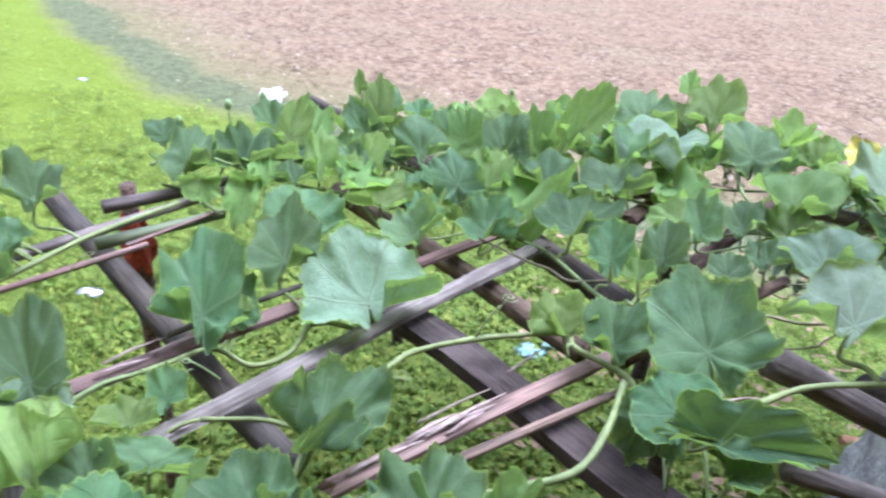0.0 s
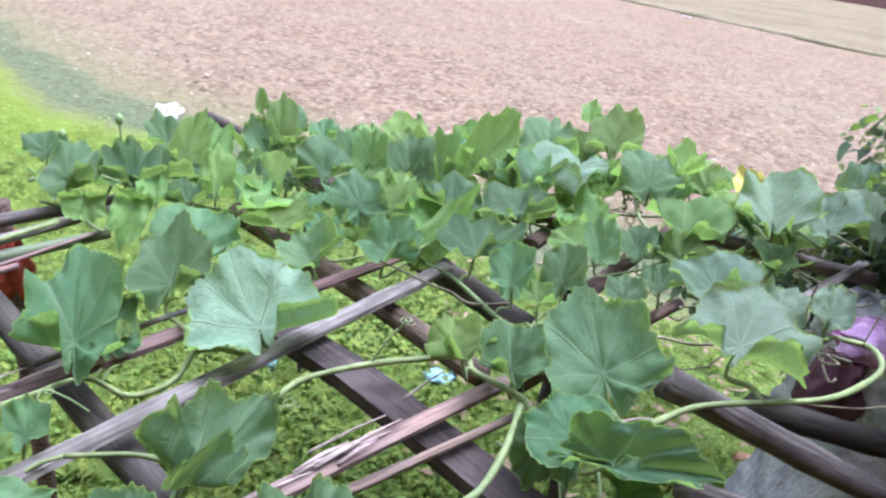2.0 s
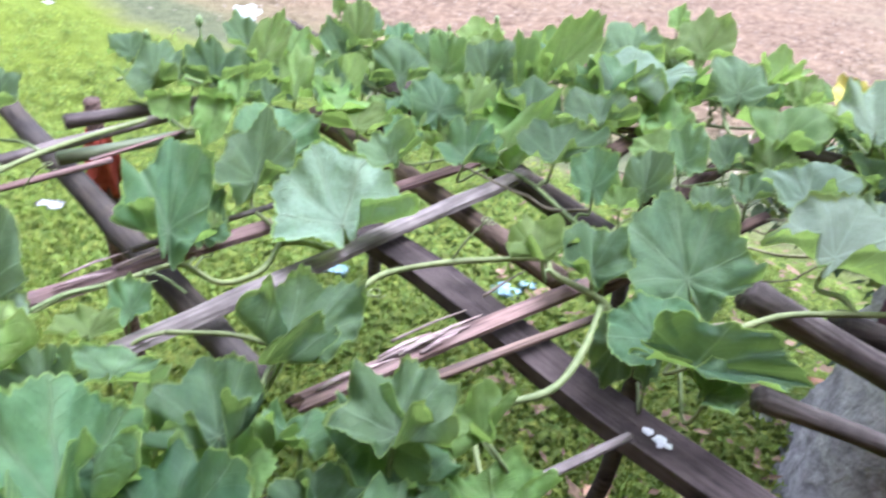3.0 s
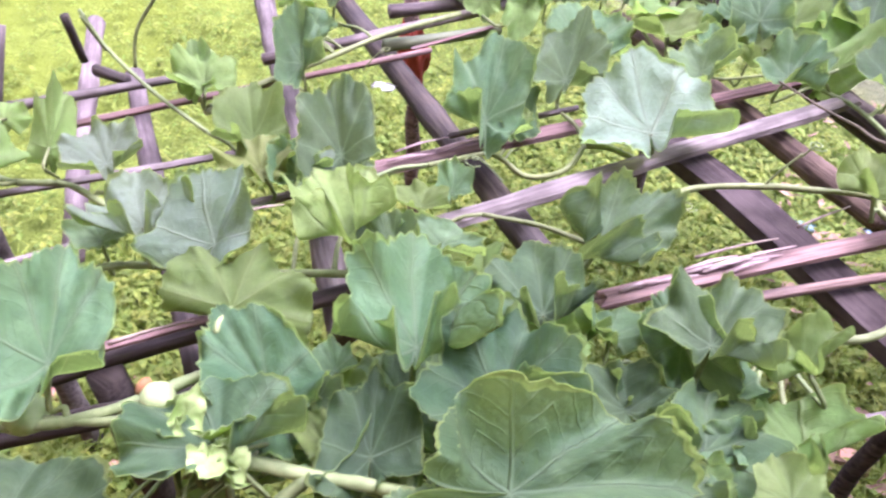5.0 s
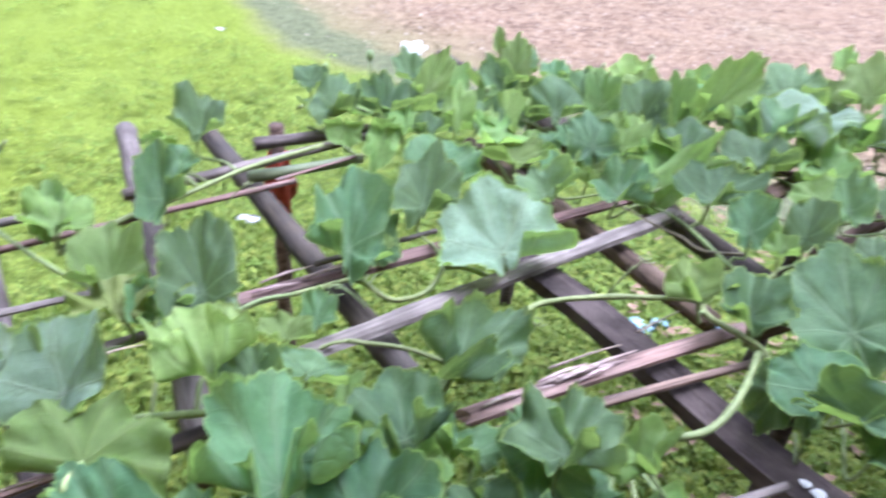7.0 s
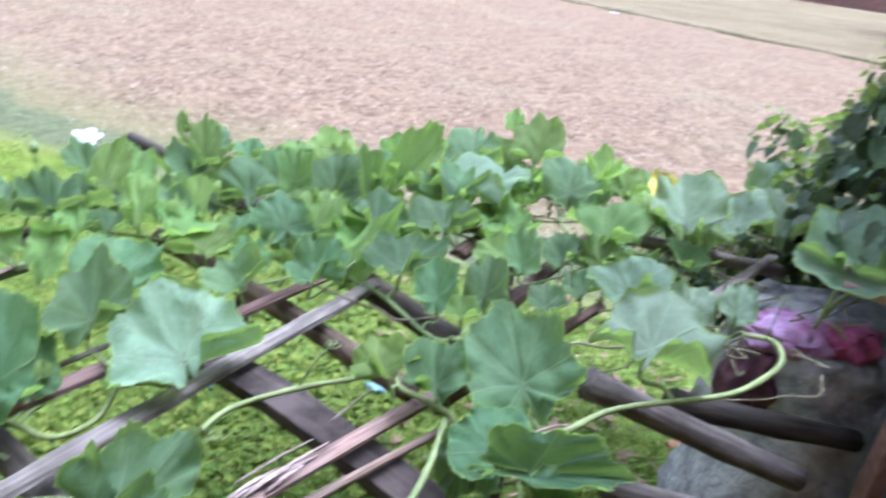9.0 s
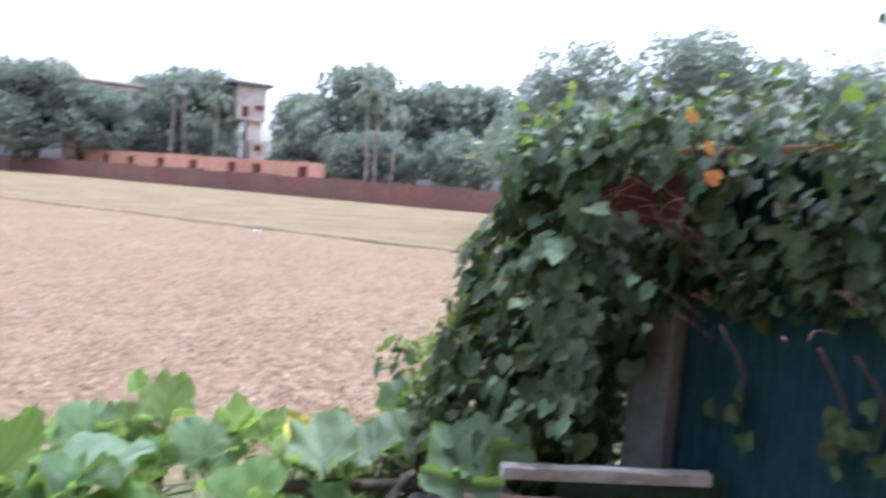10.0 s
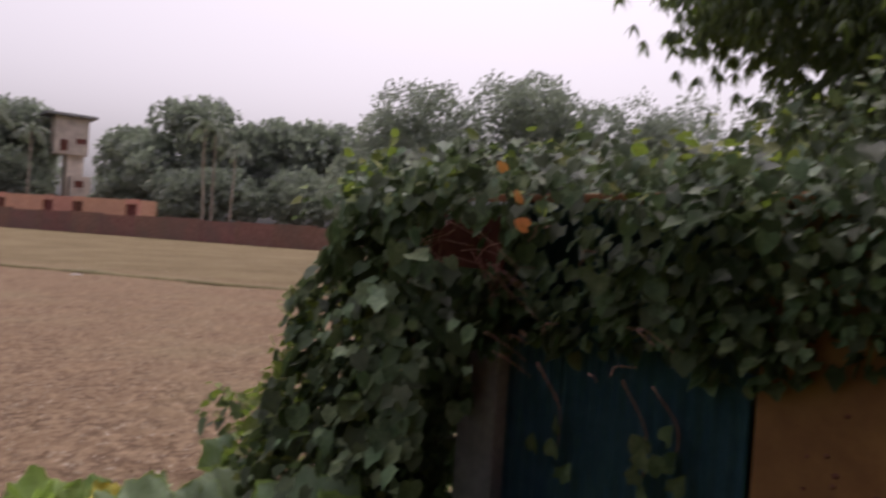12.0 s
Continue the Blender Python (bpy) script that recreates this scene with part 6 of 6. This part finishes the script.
for x, y, z, s, turn in ((1.55, 1.208, 1.760, 0.020, 20), (1.55, 1.166, 1.702, 0.024, -30), (1.55, 1.140, 1.653, 0.024, 60), (1.58, 1.673, 1.743, 0.024, 10), (1.58, 1.525, 1.302, 0.024, 40)):
    ob = new("creeper_leaf", ORANGE_MESH)
    tagged(under(ob, CREEPER), "withered orange leaf")
    ob.matrix_basis = pose(x - 0.05, y, z, 60, turn, 90) @ Matrix.Diagonal((s, s, s, 1))


for k, (y, z) in enumerate(((1.266, 1.153), (1.237, 1.109), (1.048, 1.218), (1.054, 1.154), (0.979, 1.206), (1.038, 1.12), (1.316, 1.152), (0.974, 1.159), (1.0, 1.19), (1.04, 1.19), (1.0, 1.25), (1.25, 1.21))):
    ob = under(new("creeper_leaf", HEART_MESHES[k % 6]), CREEPER)
    ob.matrix_basis = pose(wall_x(y) - 0.045 - 0.004 * (k % 5), y, z, 100, 35 * math.sin(k * 2.1), -90 + 30 * math.sin(k)) @ Matrix.Diagonal((0.036, 0.036, 0.036, 1))
for y, z0, z1 in ((1.26, 1.36, 1.16), (1.05, 1.36, 1.15), (0.985, 1.36, 1.20)):
    creeper_twig([(wall_x(y) - 0.10, y + 0.02, z0), (wall_x(y) - 0.05, y - 0.01, (z0 + z1) / 2), (wall_x(y) - 0.035, y, z1)], 0.0018)


# ---- trees ----
def crown_mesh(name, blobs, count, size, material, seed, droop=0.0, long=1.0, thin=0.42):
    """A crown of many small folded leaves gathered in uneven clumps. blobs: centre, radius."""
    rng = random.Random(seed)
    verts, faces = [], []
    weights = [r * r for _, r in blobs]
    for k in range(count):
        c, r = rng.choices(blobs, weights)[0]
        d = Vector((rng.gauss(0, 1), rng.gauss(0, 1), rng.gauss(0, 1))).normalized()
        p = Vector(c) + d * r * (0.55 + 0.5 * rng.random() ** 0.6) * (1 + 0.35 * noise.noise(d * 2.3 + Vector(c)))
        way = Vector((rng.gauss(0, 0.6), rng.gauss(0, 0.6), rng.gauss(0, 0.6) - droop)) + d * 0.6
        way.normalize()
        side = way.cross(Vector((rng.gauss(0, 1), rng.gauss(0, 1), rng.gauss(0, 1)))).normalized()
        up = side.cross(way)
        l, w = size * long * rng.uniform(0.6, 1.25), size * thin * rng.uniform(0.7, 1.2)
        n = len(verts)
        verts += [p, p + way * l * 0.45 + side * w + up * w * 0.3, p + way * l - up * l * 0.12, p + way * l * 0.45 - side * w + up * w * 0.3, p + way * l * 0.5]
        faces += [(n, n + 4, n + 1), (n + 1, n + 4, n + 2), (n, n + 3, n + 4), (n + 4, n + 3, n + 2)]
    return mesh_from(name, verts, faces, material)


def broad_tree(height, spread, seed, leaves, size, label, name="tree", sparse=1.0, group=""):
    """A broad-leaved tree at the origin: tapered trunk, limbs and a clumpy crown."""
    rng = random.Random(seed)
    tree = thing(name, label, "tree", (0, 0, 0), group)
    bm = bmesh.new()
    top = height * 0.5
    tube(bm, [(0.12 * math.sin(i), 0.1 * math.cos(i * 1.3), -0.2 + top * i / 6) for i in range(7)], [height * 0.022 * (1.3 - 0.1 * i) for i in range(7)], 8, 0.2)
    part("trunk", bm, MAT["bark"], tree)
    blobs = []
    for k in range(11):
        a, h = k * 2.4 + rng.uniform(-0.3, 0.3), rng.uniform(0.42, 0.9)
        reach = spread * rng.uniform(0.35, 1.0) * (1.25 - h * 0.7)
        c = (reach * math.cos(a), reach * math.sin(a), height * h)
        blobs.append((c, spread * rng.uniform(0.28, 0.5) * sparse))
        bm = bmesh.new()
        s = top * rng.uniform(0.6, 1.0)
        tube(bm, spline([(0, 0, s), (c[0] * 0.4, c[1] * 0.4, s + (c[2] - s) * 0.6), c], 3), [height * 0.009 * (1 - 0.09 * i) for i in range(7)], 6, 0.2)
        part("limb", bm, MAT["bark"], tree)
    blobs.append(((0, 0, height * 0.88), spread * 0.42 * sparse))
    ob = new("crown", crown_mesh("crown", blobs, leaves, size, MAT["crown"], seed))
    ob.parent = tree
    return tree


def place_copies(tree, spots):
    for x, y, s, turn in spots[1:]:
        copy_thing(tree, pose(x, y, 0, 0, 0, turn) @ Matrix.Diagonal((s, s, s, 1)))
    x, y, s, turn = spots[0]
    tree.matrix_basis = pose(x, y, 0, 0, 0, turn) @ Matrix.Diagonal((s, s, s, 1))


FAR = "trees beyond the brick wall"
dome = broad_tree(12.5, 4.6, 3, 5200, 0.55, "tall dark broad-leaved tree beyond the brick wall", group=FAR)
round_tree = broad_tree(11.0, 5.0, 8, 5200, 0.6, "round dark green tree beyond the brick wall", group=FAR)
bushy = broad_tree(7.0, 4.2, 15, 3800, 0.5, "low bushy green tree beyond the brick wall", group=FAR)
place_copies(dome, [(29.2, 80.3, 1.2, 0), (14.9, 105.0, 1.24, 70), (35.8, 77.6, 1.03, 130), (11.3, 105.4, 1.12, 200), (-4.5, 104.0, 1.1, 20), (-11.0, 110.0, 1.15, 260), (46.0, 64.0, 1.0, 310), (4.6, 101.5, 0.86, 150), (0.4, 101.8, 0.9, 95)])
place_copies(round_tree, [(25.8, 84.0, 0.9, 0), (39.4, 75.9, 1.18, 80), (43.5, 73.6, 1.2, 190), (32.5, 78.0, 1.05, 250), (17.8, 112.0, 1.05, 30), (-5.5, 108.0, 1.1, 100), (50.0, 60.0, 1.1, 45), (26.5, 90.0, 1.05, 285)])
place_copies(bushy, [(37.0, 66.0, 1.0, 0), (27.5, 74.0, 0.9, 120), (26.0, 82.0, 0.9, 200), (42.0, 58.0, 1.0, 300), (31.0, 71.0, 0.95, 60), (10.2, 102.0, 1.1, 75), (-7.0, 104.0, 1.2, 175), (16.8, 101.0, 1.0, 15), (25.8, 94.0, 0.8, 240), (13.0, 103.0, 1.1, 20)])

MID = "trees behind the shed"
leafy = broad_tree(8.6, 3.1, 31, 11000, 0.19, "tree behind the shed, its leaves greyed to stand in for haze", group=MID)
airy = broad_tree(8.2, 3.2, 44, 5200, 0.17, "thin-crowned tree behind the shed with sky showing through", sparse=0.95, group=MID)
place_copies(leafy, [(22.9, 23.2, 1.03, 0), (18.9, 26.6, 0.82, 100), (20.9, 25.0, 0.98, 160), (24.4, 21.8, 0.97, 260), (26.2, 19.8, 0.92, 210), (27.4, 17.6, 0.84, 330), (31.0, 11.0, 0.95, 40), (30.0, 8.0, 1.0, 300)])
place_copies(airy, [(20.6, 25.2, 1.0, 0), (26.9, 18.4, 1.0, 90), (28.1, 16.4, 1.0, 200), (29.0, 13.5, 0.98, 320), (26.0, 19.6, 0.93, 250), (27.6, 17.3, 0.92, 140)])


def palm(height, seed):
    """A slender areca palm with a tuft of fronds."""
    rng = random.Random(seed)
    tree = thing("palm_tree", "slender pale-trunked palm tree beyond the brick wall", "palm tree", (0, 0, 0), "palms beyond the wall")
    bm = bmesh.new()
    tube(bm, [(0.1 * math.sin(i * 0.6), 0, -0.2 + height * i / 10) for i in range(11)], [0.13 - 0.004 * i for i in range(11)], 8, 0.05)
    part("trunk", bm, MAT["palm_trunk"], tree)
    for k in range(14):
        a, lift = k * 2.4 + rng.uniform(-0.4, 0.4), rng.uniform(0.5, 1.9)
        verts, faces = [], []
        spine = [Vector((math.cos(a) * 1.9 * t, math.sin(a) * 1.9 * t, height - 0.1 + 1.5 * lift * t - 2.1 * t * t)) for t in (0, 0.2, 0.4, 0.6, 0.8, 1.0)]
        side = Vector((-math.sin(a), math.cos(a), 0))
        for p, q in zip(spine, spine[1:]):
            for s in (-1, 1):
                for f in (0.2, 0.7):
                    b = p.lerp(q, f)
                    n = len(verts)
                    verts += [b, b + side * s * 0.34 + Vector((0, 0, -0.12 - 0.2 * rng.random())) + (q - p) * 0.7, b + (q - p) * 0.6]
                    faces.append((n, n + 1, n + 2))
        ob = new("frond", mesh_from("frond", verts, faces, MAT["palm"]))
        ob.parent = tree
    return tree


place_copies(palm(10.5, 2), [(24.9, 63.3, 1.0, 0), (25.7, 63.0, 0.95, 70), (27.3, 62.3, 0.82, 140), (11.0, 97.0, 1.2, 200), (12.6, 98.0, 1.25, 30), (16.5, 97.0, 1.1, 110)])


def mango():
    """The near tree that hangs over the shed, with long drooping leaves in whorls."""
    tree = thing("mango_tree", "dark mango tree with long drooping leaves overhanging the shed", "tree", (6.6, 1.4, 0.0))
    at = Vector((6.6, 1.4, 0))
    bm = bmesh.new()
    tube(bm, [at + Vector((0.1 * math.sin(i), 0.08 * math.cos(i), -0.2 + 0.5 * i)) for i in range(7)], [0.24 - 0.015 * i for i in range(7)], 10, 0.2)
    under(part("trunk", bm, MAT["bark"]), tree)
    rng = random.Random(77)
    ends = []
    while len(ends) < 330:                               # the side towards the field, spread along camera rays to fit the view
        z = rng.uniform(1.95, 4.6)
        edge = 2.46 + 0.45 * (min(z, 3.4) - 2.95) + 0.25 * max(0.0, z - 3.4) if z > 2.92 else 2.15 if z > 2.72 else 1.92
        y = edge - 3.2 * rng.random() ** 1.2
        if noise.noise((1.9 * y, 1.9 * z, 4)) > -0.3:
            x = 4.2 + 1.8 * rng.random()
            ends.append(Vector((x, 0.26 + (y - 0.26) * (x - 0.54) / 4.06, 1.60 + (z - 1.60) * (x - 0.54) / 4.06)))
    for k in range(300):                                 # boughs over the shed, added mostly out of view to shade it
        x = rng.uniform(1.3, 3.3) if k % 3 else rng.uniform(3.0, 5.0)
        ends.append(Vector((x, rng.uniform(-4.2, 0.3 + 0.2 * x), rng.uniform(2.7, 4.2) + max(0.0, 3.4 - x) * 0.35)))
    for k in range(110):                                 # unseen boughs added beside the shed to darken the creeper
        ends.append(Vector((rng.uniform(-0.2, 1.7), rng.uniform(-3.0, -0.25), rng.uniform(2.6, 3.8))))
    verts, faces = [], []
    for c in ends:
        limb = bmesh.new()
        root = at + Vector((0, 0, rng.uniform(1.9, 2.8)))
        tube(limb, spline([root, root.lerp(c, 0.5) + Vector((0, 0, 0.35)), c], 4), [0.018 * (1 - 0.1 * i) for i in range(9)], 6, 0.2)
        under(part("limb", limb, MAT["bark"]), tree)
        for w in range(32):
            q = c + Vector((rng.gauss(0, 0.19), rng.gauss(0, 0.19), rng.gauss(0, 0.13)))
            for k in range(8):
                a = 2 * math.pi * k / 8 + rng.uniform(-0.5, 0.5)
                way = Vector((math.cos(a), math.sin(a), rng.uniform(-2.6, -0.5))).normalized()
                side = Vector((-math.sin(a), math.cos(a), 0))
                up = side.cross(way)
                l, wd = rng.uniform(0.06, 0.12), rng.uniform(0.008, 0.013)
                n = len(verts)
                verts += [q, q + way * l * 0.4 + side * wd, q + way * l * 0.75 + side * wd * 0.7 + Vector((0, 0, -0.12 * l)), q + way * l + Vector((0, 0, -0.25 * l)),
                          q + way * l * 0.75 - side * wd * 0.7 + Vector((0, 0, -0.12 * l)), q + way * l * 0.4 - side * wd, q + way * l * 0.45 - up * wd * 0.5]
                faces += [(n, n + 6, n + 1), (n + 1, n + 6, n + 2), (n + 2, n + 6, n + 3), (n, n + 5, n + 6), (n + 5, n + 4, n + 6), (n + 4, n + 3, n + 6)]
    ob = new("crown", mesh_from("crown", verts, faces, MAT["mango"]))
    under(ob, tree)


mango()


# ---- far brick wall, building and tower ----
WALL_AT, WALL_WAY = Vector((8.06, 83.4, 0)), Vector((0.528, -0.849, 0))
WALL_BACK = Vector((0.849, 0.528, 0))


def along(s, back, z):
    return WALL_AT + WALL_WAY * s + WALL_BACK * back + Vector((0, 0, z))


def slab(bm, s0, s1, b0, b1, z0, z1):
    v = [bm.verts.new(along(s, b, z)) for s in (s0, s1) for b in (b0, b1) for z in (z0, z1)]
    for q in ((0, 1, 3, 2), (4, 6, 7, 5), (0, 4, 5, 1), (2, 3, 7, 6), (0, 2, 6, 4), (1, 5, 7, 3)):
        bm.faces.new([v[k] for k in q])
    bmesh.ops.recalc_face_normals(bm, faces=bm.faces)


boundary = thing("boundary_wall", "long weathered red-brown brick boundary wall across the field", "brick wall", (0, 0, 0), kind="structure")
for k in range(-14, 22):
    s = k * 3.6
    bm = bmesh.new()
    slab(bm, s + 0.18, s + 3.42, 0.0, 0.22, -0.2, 1.88 + 0.07 * math.sin(k * 2.1))
    under(part("wall_bay", bm, MAT["brickwall"], None, "", False), boundary)
    bm = bmesh.new()
    slab(bm, s - 0.18, s + 0.18, -0.03, 0.25, -0.2, 1.93 + 0.05 * math.sin(k * 3.7))
    under(part("pier", bm, MAT["brickwall"], None, "", False), boundary)


def brick_building():
    """A long unfinished one-storey building of fresh brick with dark openings, no roof."""
    b = thing("brick_building", "long unfinished one-storey building of fresh orange brick", "building", (0, 0, 0))
    doors = [-20.5, -15.3, -10.2, -4.6, 1.1, 7.4, 11.2, 17.7]
    lo, hi, back = -22.8, 18.7, 4.0
    edges = [lo] + [e for d in doors for e in (d - 0.65, d + 0.65)] + [hi]
    for s0, s1 in zip(edges[::2], edges[1::2]):
        bm = bmesh.new()
        slab(bm, s0, s1, back, back + 0.25, -0.2, 3.45 + 0.08 * math.sin(s0 * 3))
        under(part("wall", bm, MAT["newbrick"], None, "", False), b)
    for d in doors:
        bm = bmesh.new()
        slab(bm, d - 0.65, d + 0.65, back, back + 0.25, 2.95, 3.45)
        under(part("lintel", bm, MAT["newbrick"], None, "", False), b)
        bm = bmesh.new()
        slab(bm, d - 0.6, d + 0.6, back + 0.2, back + 0.3, -0.1, 2.95)
        under(part("door", bm, MAT["dim"], None, "dark red shutter", False), b)
    for s0, s1, b0, b1 in ((lo, hi, back + 2.2, back + 2.45), (lo, lo + 0.25, back + 0.25, back + 2.2), (hi - 0.25, hi, back + 0.25, back + 2.2)):
        bm = bmesh.new()
        slab(bm, s0, s1, b0, b1, -0.2, 3.4)
        under(part("wall", bm, MAT["newbrick"], None, "", False), b)


brick_building()


def wall_stub():
    """The end of a low broken brick wall by the field's near corner, weeds at its foot."""
    stub = thing("brick_wall_stub", "low broken red brick wall end with green weeds at its foot", "brick wall", (-5.2, 28.8, 0.0))
    a, b = Vector((-5.2, 28.8, 0)), Vector((-8.4, 16.4, 0))
    rng = random.Random(3)
    way = (b - a).normalized()
    out = Vector((way.y, -way.x, 0))
    for k in range(9):
        p, q = a.lerp(b, k / 9), a.lerp(b, (k + 1) / 9)
        bm = bmesh.new()
        top = 1.55 + rng.uniform(-0.25, 0.2)
        v = [bm.verts.new(m + out * o + Vector((0, 0, z))) for m in (p, q) for o in (-0.13, 0.13) for z in (-0.2, top)]
        for f in ((0, 1, 3, 2), (4, 6, 7, 5), (0, 4, 5, 1), (2, 3, 7, 6), (0, 2, 6, 4), (1, 5, 7, 3)):
            bm.faces.new([v[i] for i in f])
        bmesh.ops.recalc_face_normals(bm, faces=bm.faces)
        under(part("wall_bay", bm, MAT["brickwall"], None, "", False), stub)
    blobs = [(tuple(a.lerp(b, rng.random()) + out * rng.choice((-0.5, 0.5)) + Vector((0, 0, 0.2))), rng.uniform(0.25, 0.45)) for _ in range(40)]
    under(new("weeds", crown_mesh("weeds", blobs, 3500, 0.16, MAT["lawn"], 5)), stub)


wall_stub()


def tower():
    """A pale stair tower with an overhanging slab roof and small windows, above the trees."""
    t = thing("tower", "pale pinkish tower with a flat overhanging roof above the trees", "tower", (22.0, 103.0, 0.0))
    for name, a, b, m in (("head", (19.9, 101.2, 9.4), (23.9, 104.8, 14.3), "plaster"), ("shaft", (21.6, 102.0, -0.2), (23.6, 104.6, 9.4), "plaster"), ("roof", (18.6, 100.2, 14.3), (24.7, 105.8, 14.65), "lead"),
                          ("annex", (21.6, 99.4, -0.2), (24.0, 101.15, 6.6), "plaster")):
        bm = bmesh.new()
        box(bm, a, b, 0.03)
        under(part(name, bm, MAT[m], None, "", False), t)
    for x, z, w, h in ((21.0, 9.8, 0.9, 1.5), (23.0, 10.9, 1.2, 0.7), (22.6, 5.1, 1.0, 0.9)):
        bm = bmesh.new()
        y = 101.2 if z > 8 else 99.4
        box(bm, (x - w / 2, y - 0.06, z), (x + w / 2, y + 0.05, z + h), 0.01)
        window = under(part("window", bm, MAT["dim"], None, "dark block standing for a shaded window opening", False), t)
        bm = bmesh.new()
        box(bm, (x - w / 2 - 0.1, y - 0.12, z - 0.12), (x + w / 2 + 0.1, y + 0.02, z), 0.01)
        part("sill", bm, MAT["plaster"], window, "", False)


tower()


def far_house():
    """A pale three-storey house half hidden by the trees."""
    h = thing("house", "pale yellowish three-storey house half hidden behind trees", "house", (3.0, 108.0, 0.0))
    bm = bmesh.new()
    box(bm, (-1.6, 104.0, -0.2), (7.8, 111.0, 12.4), 0.03)
    under(part("wall", bm, MAT["plaster"], None, "", False), h)
    for z in (3.4, 6.1, 9.3, 12.4):
        bm = bmesh.new()
        box(bm, (-2.0, 103.4, z), (8.2, 111.2, z + 0.3), 0.02)
        under(part("roof" if z > 12 else "ledge", bm, MAT["plaster"], None, "", False), h)
    for z in (1.0, 4.5, 7.3, 10.4):
        for x in (-0.4, 1.6, 3.6, 5.6, 7.0):
            bm = bmesh.new()
            box(bm, (x - 0.5, 103.94, z), (x + 0.5, 104.05, z + 1.3), 0.01)
            window = under(part("window", bm, MAT["lead"], None, "grey shuttered window", False), h)
            bm = bmesh.new()
            box(bm, (x - 0.6, 103.88, z - 0.12), (x + 0.6, 104.02, z), 0.01)
            part("sill", bm, MAT["plaster"], window, "", False)


far_house()
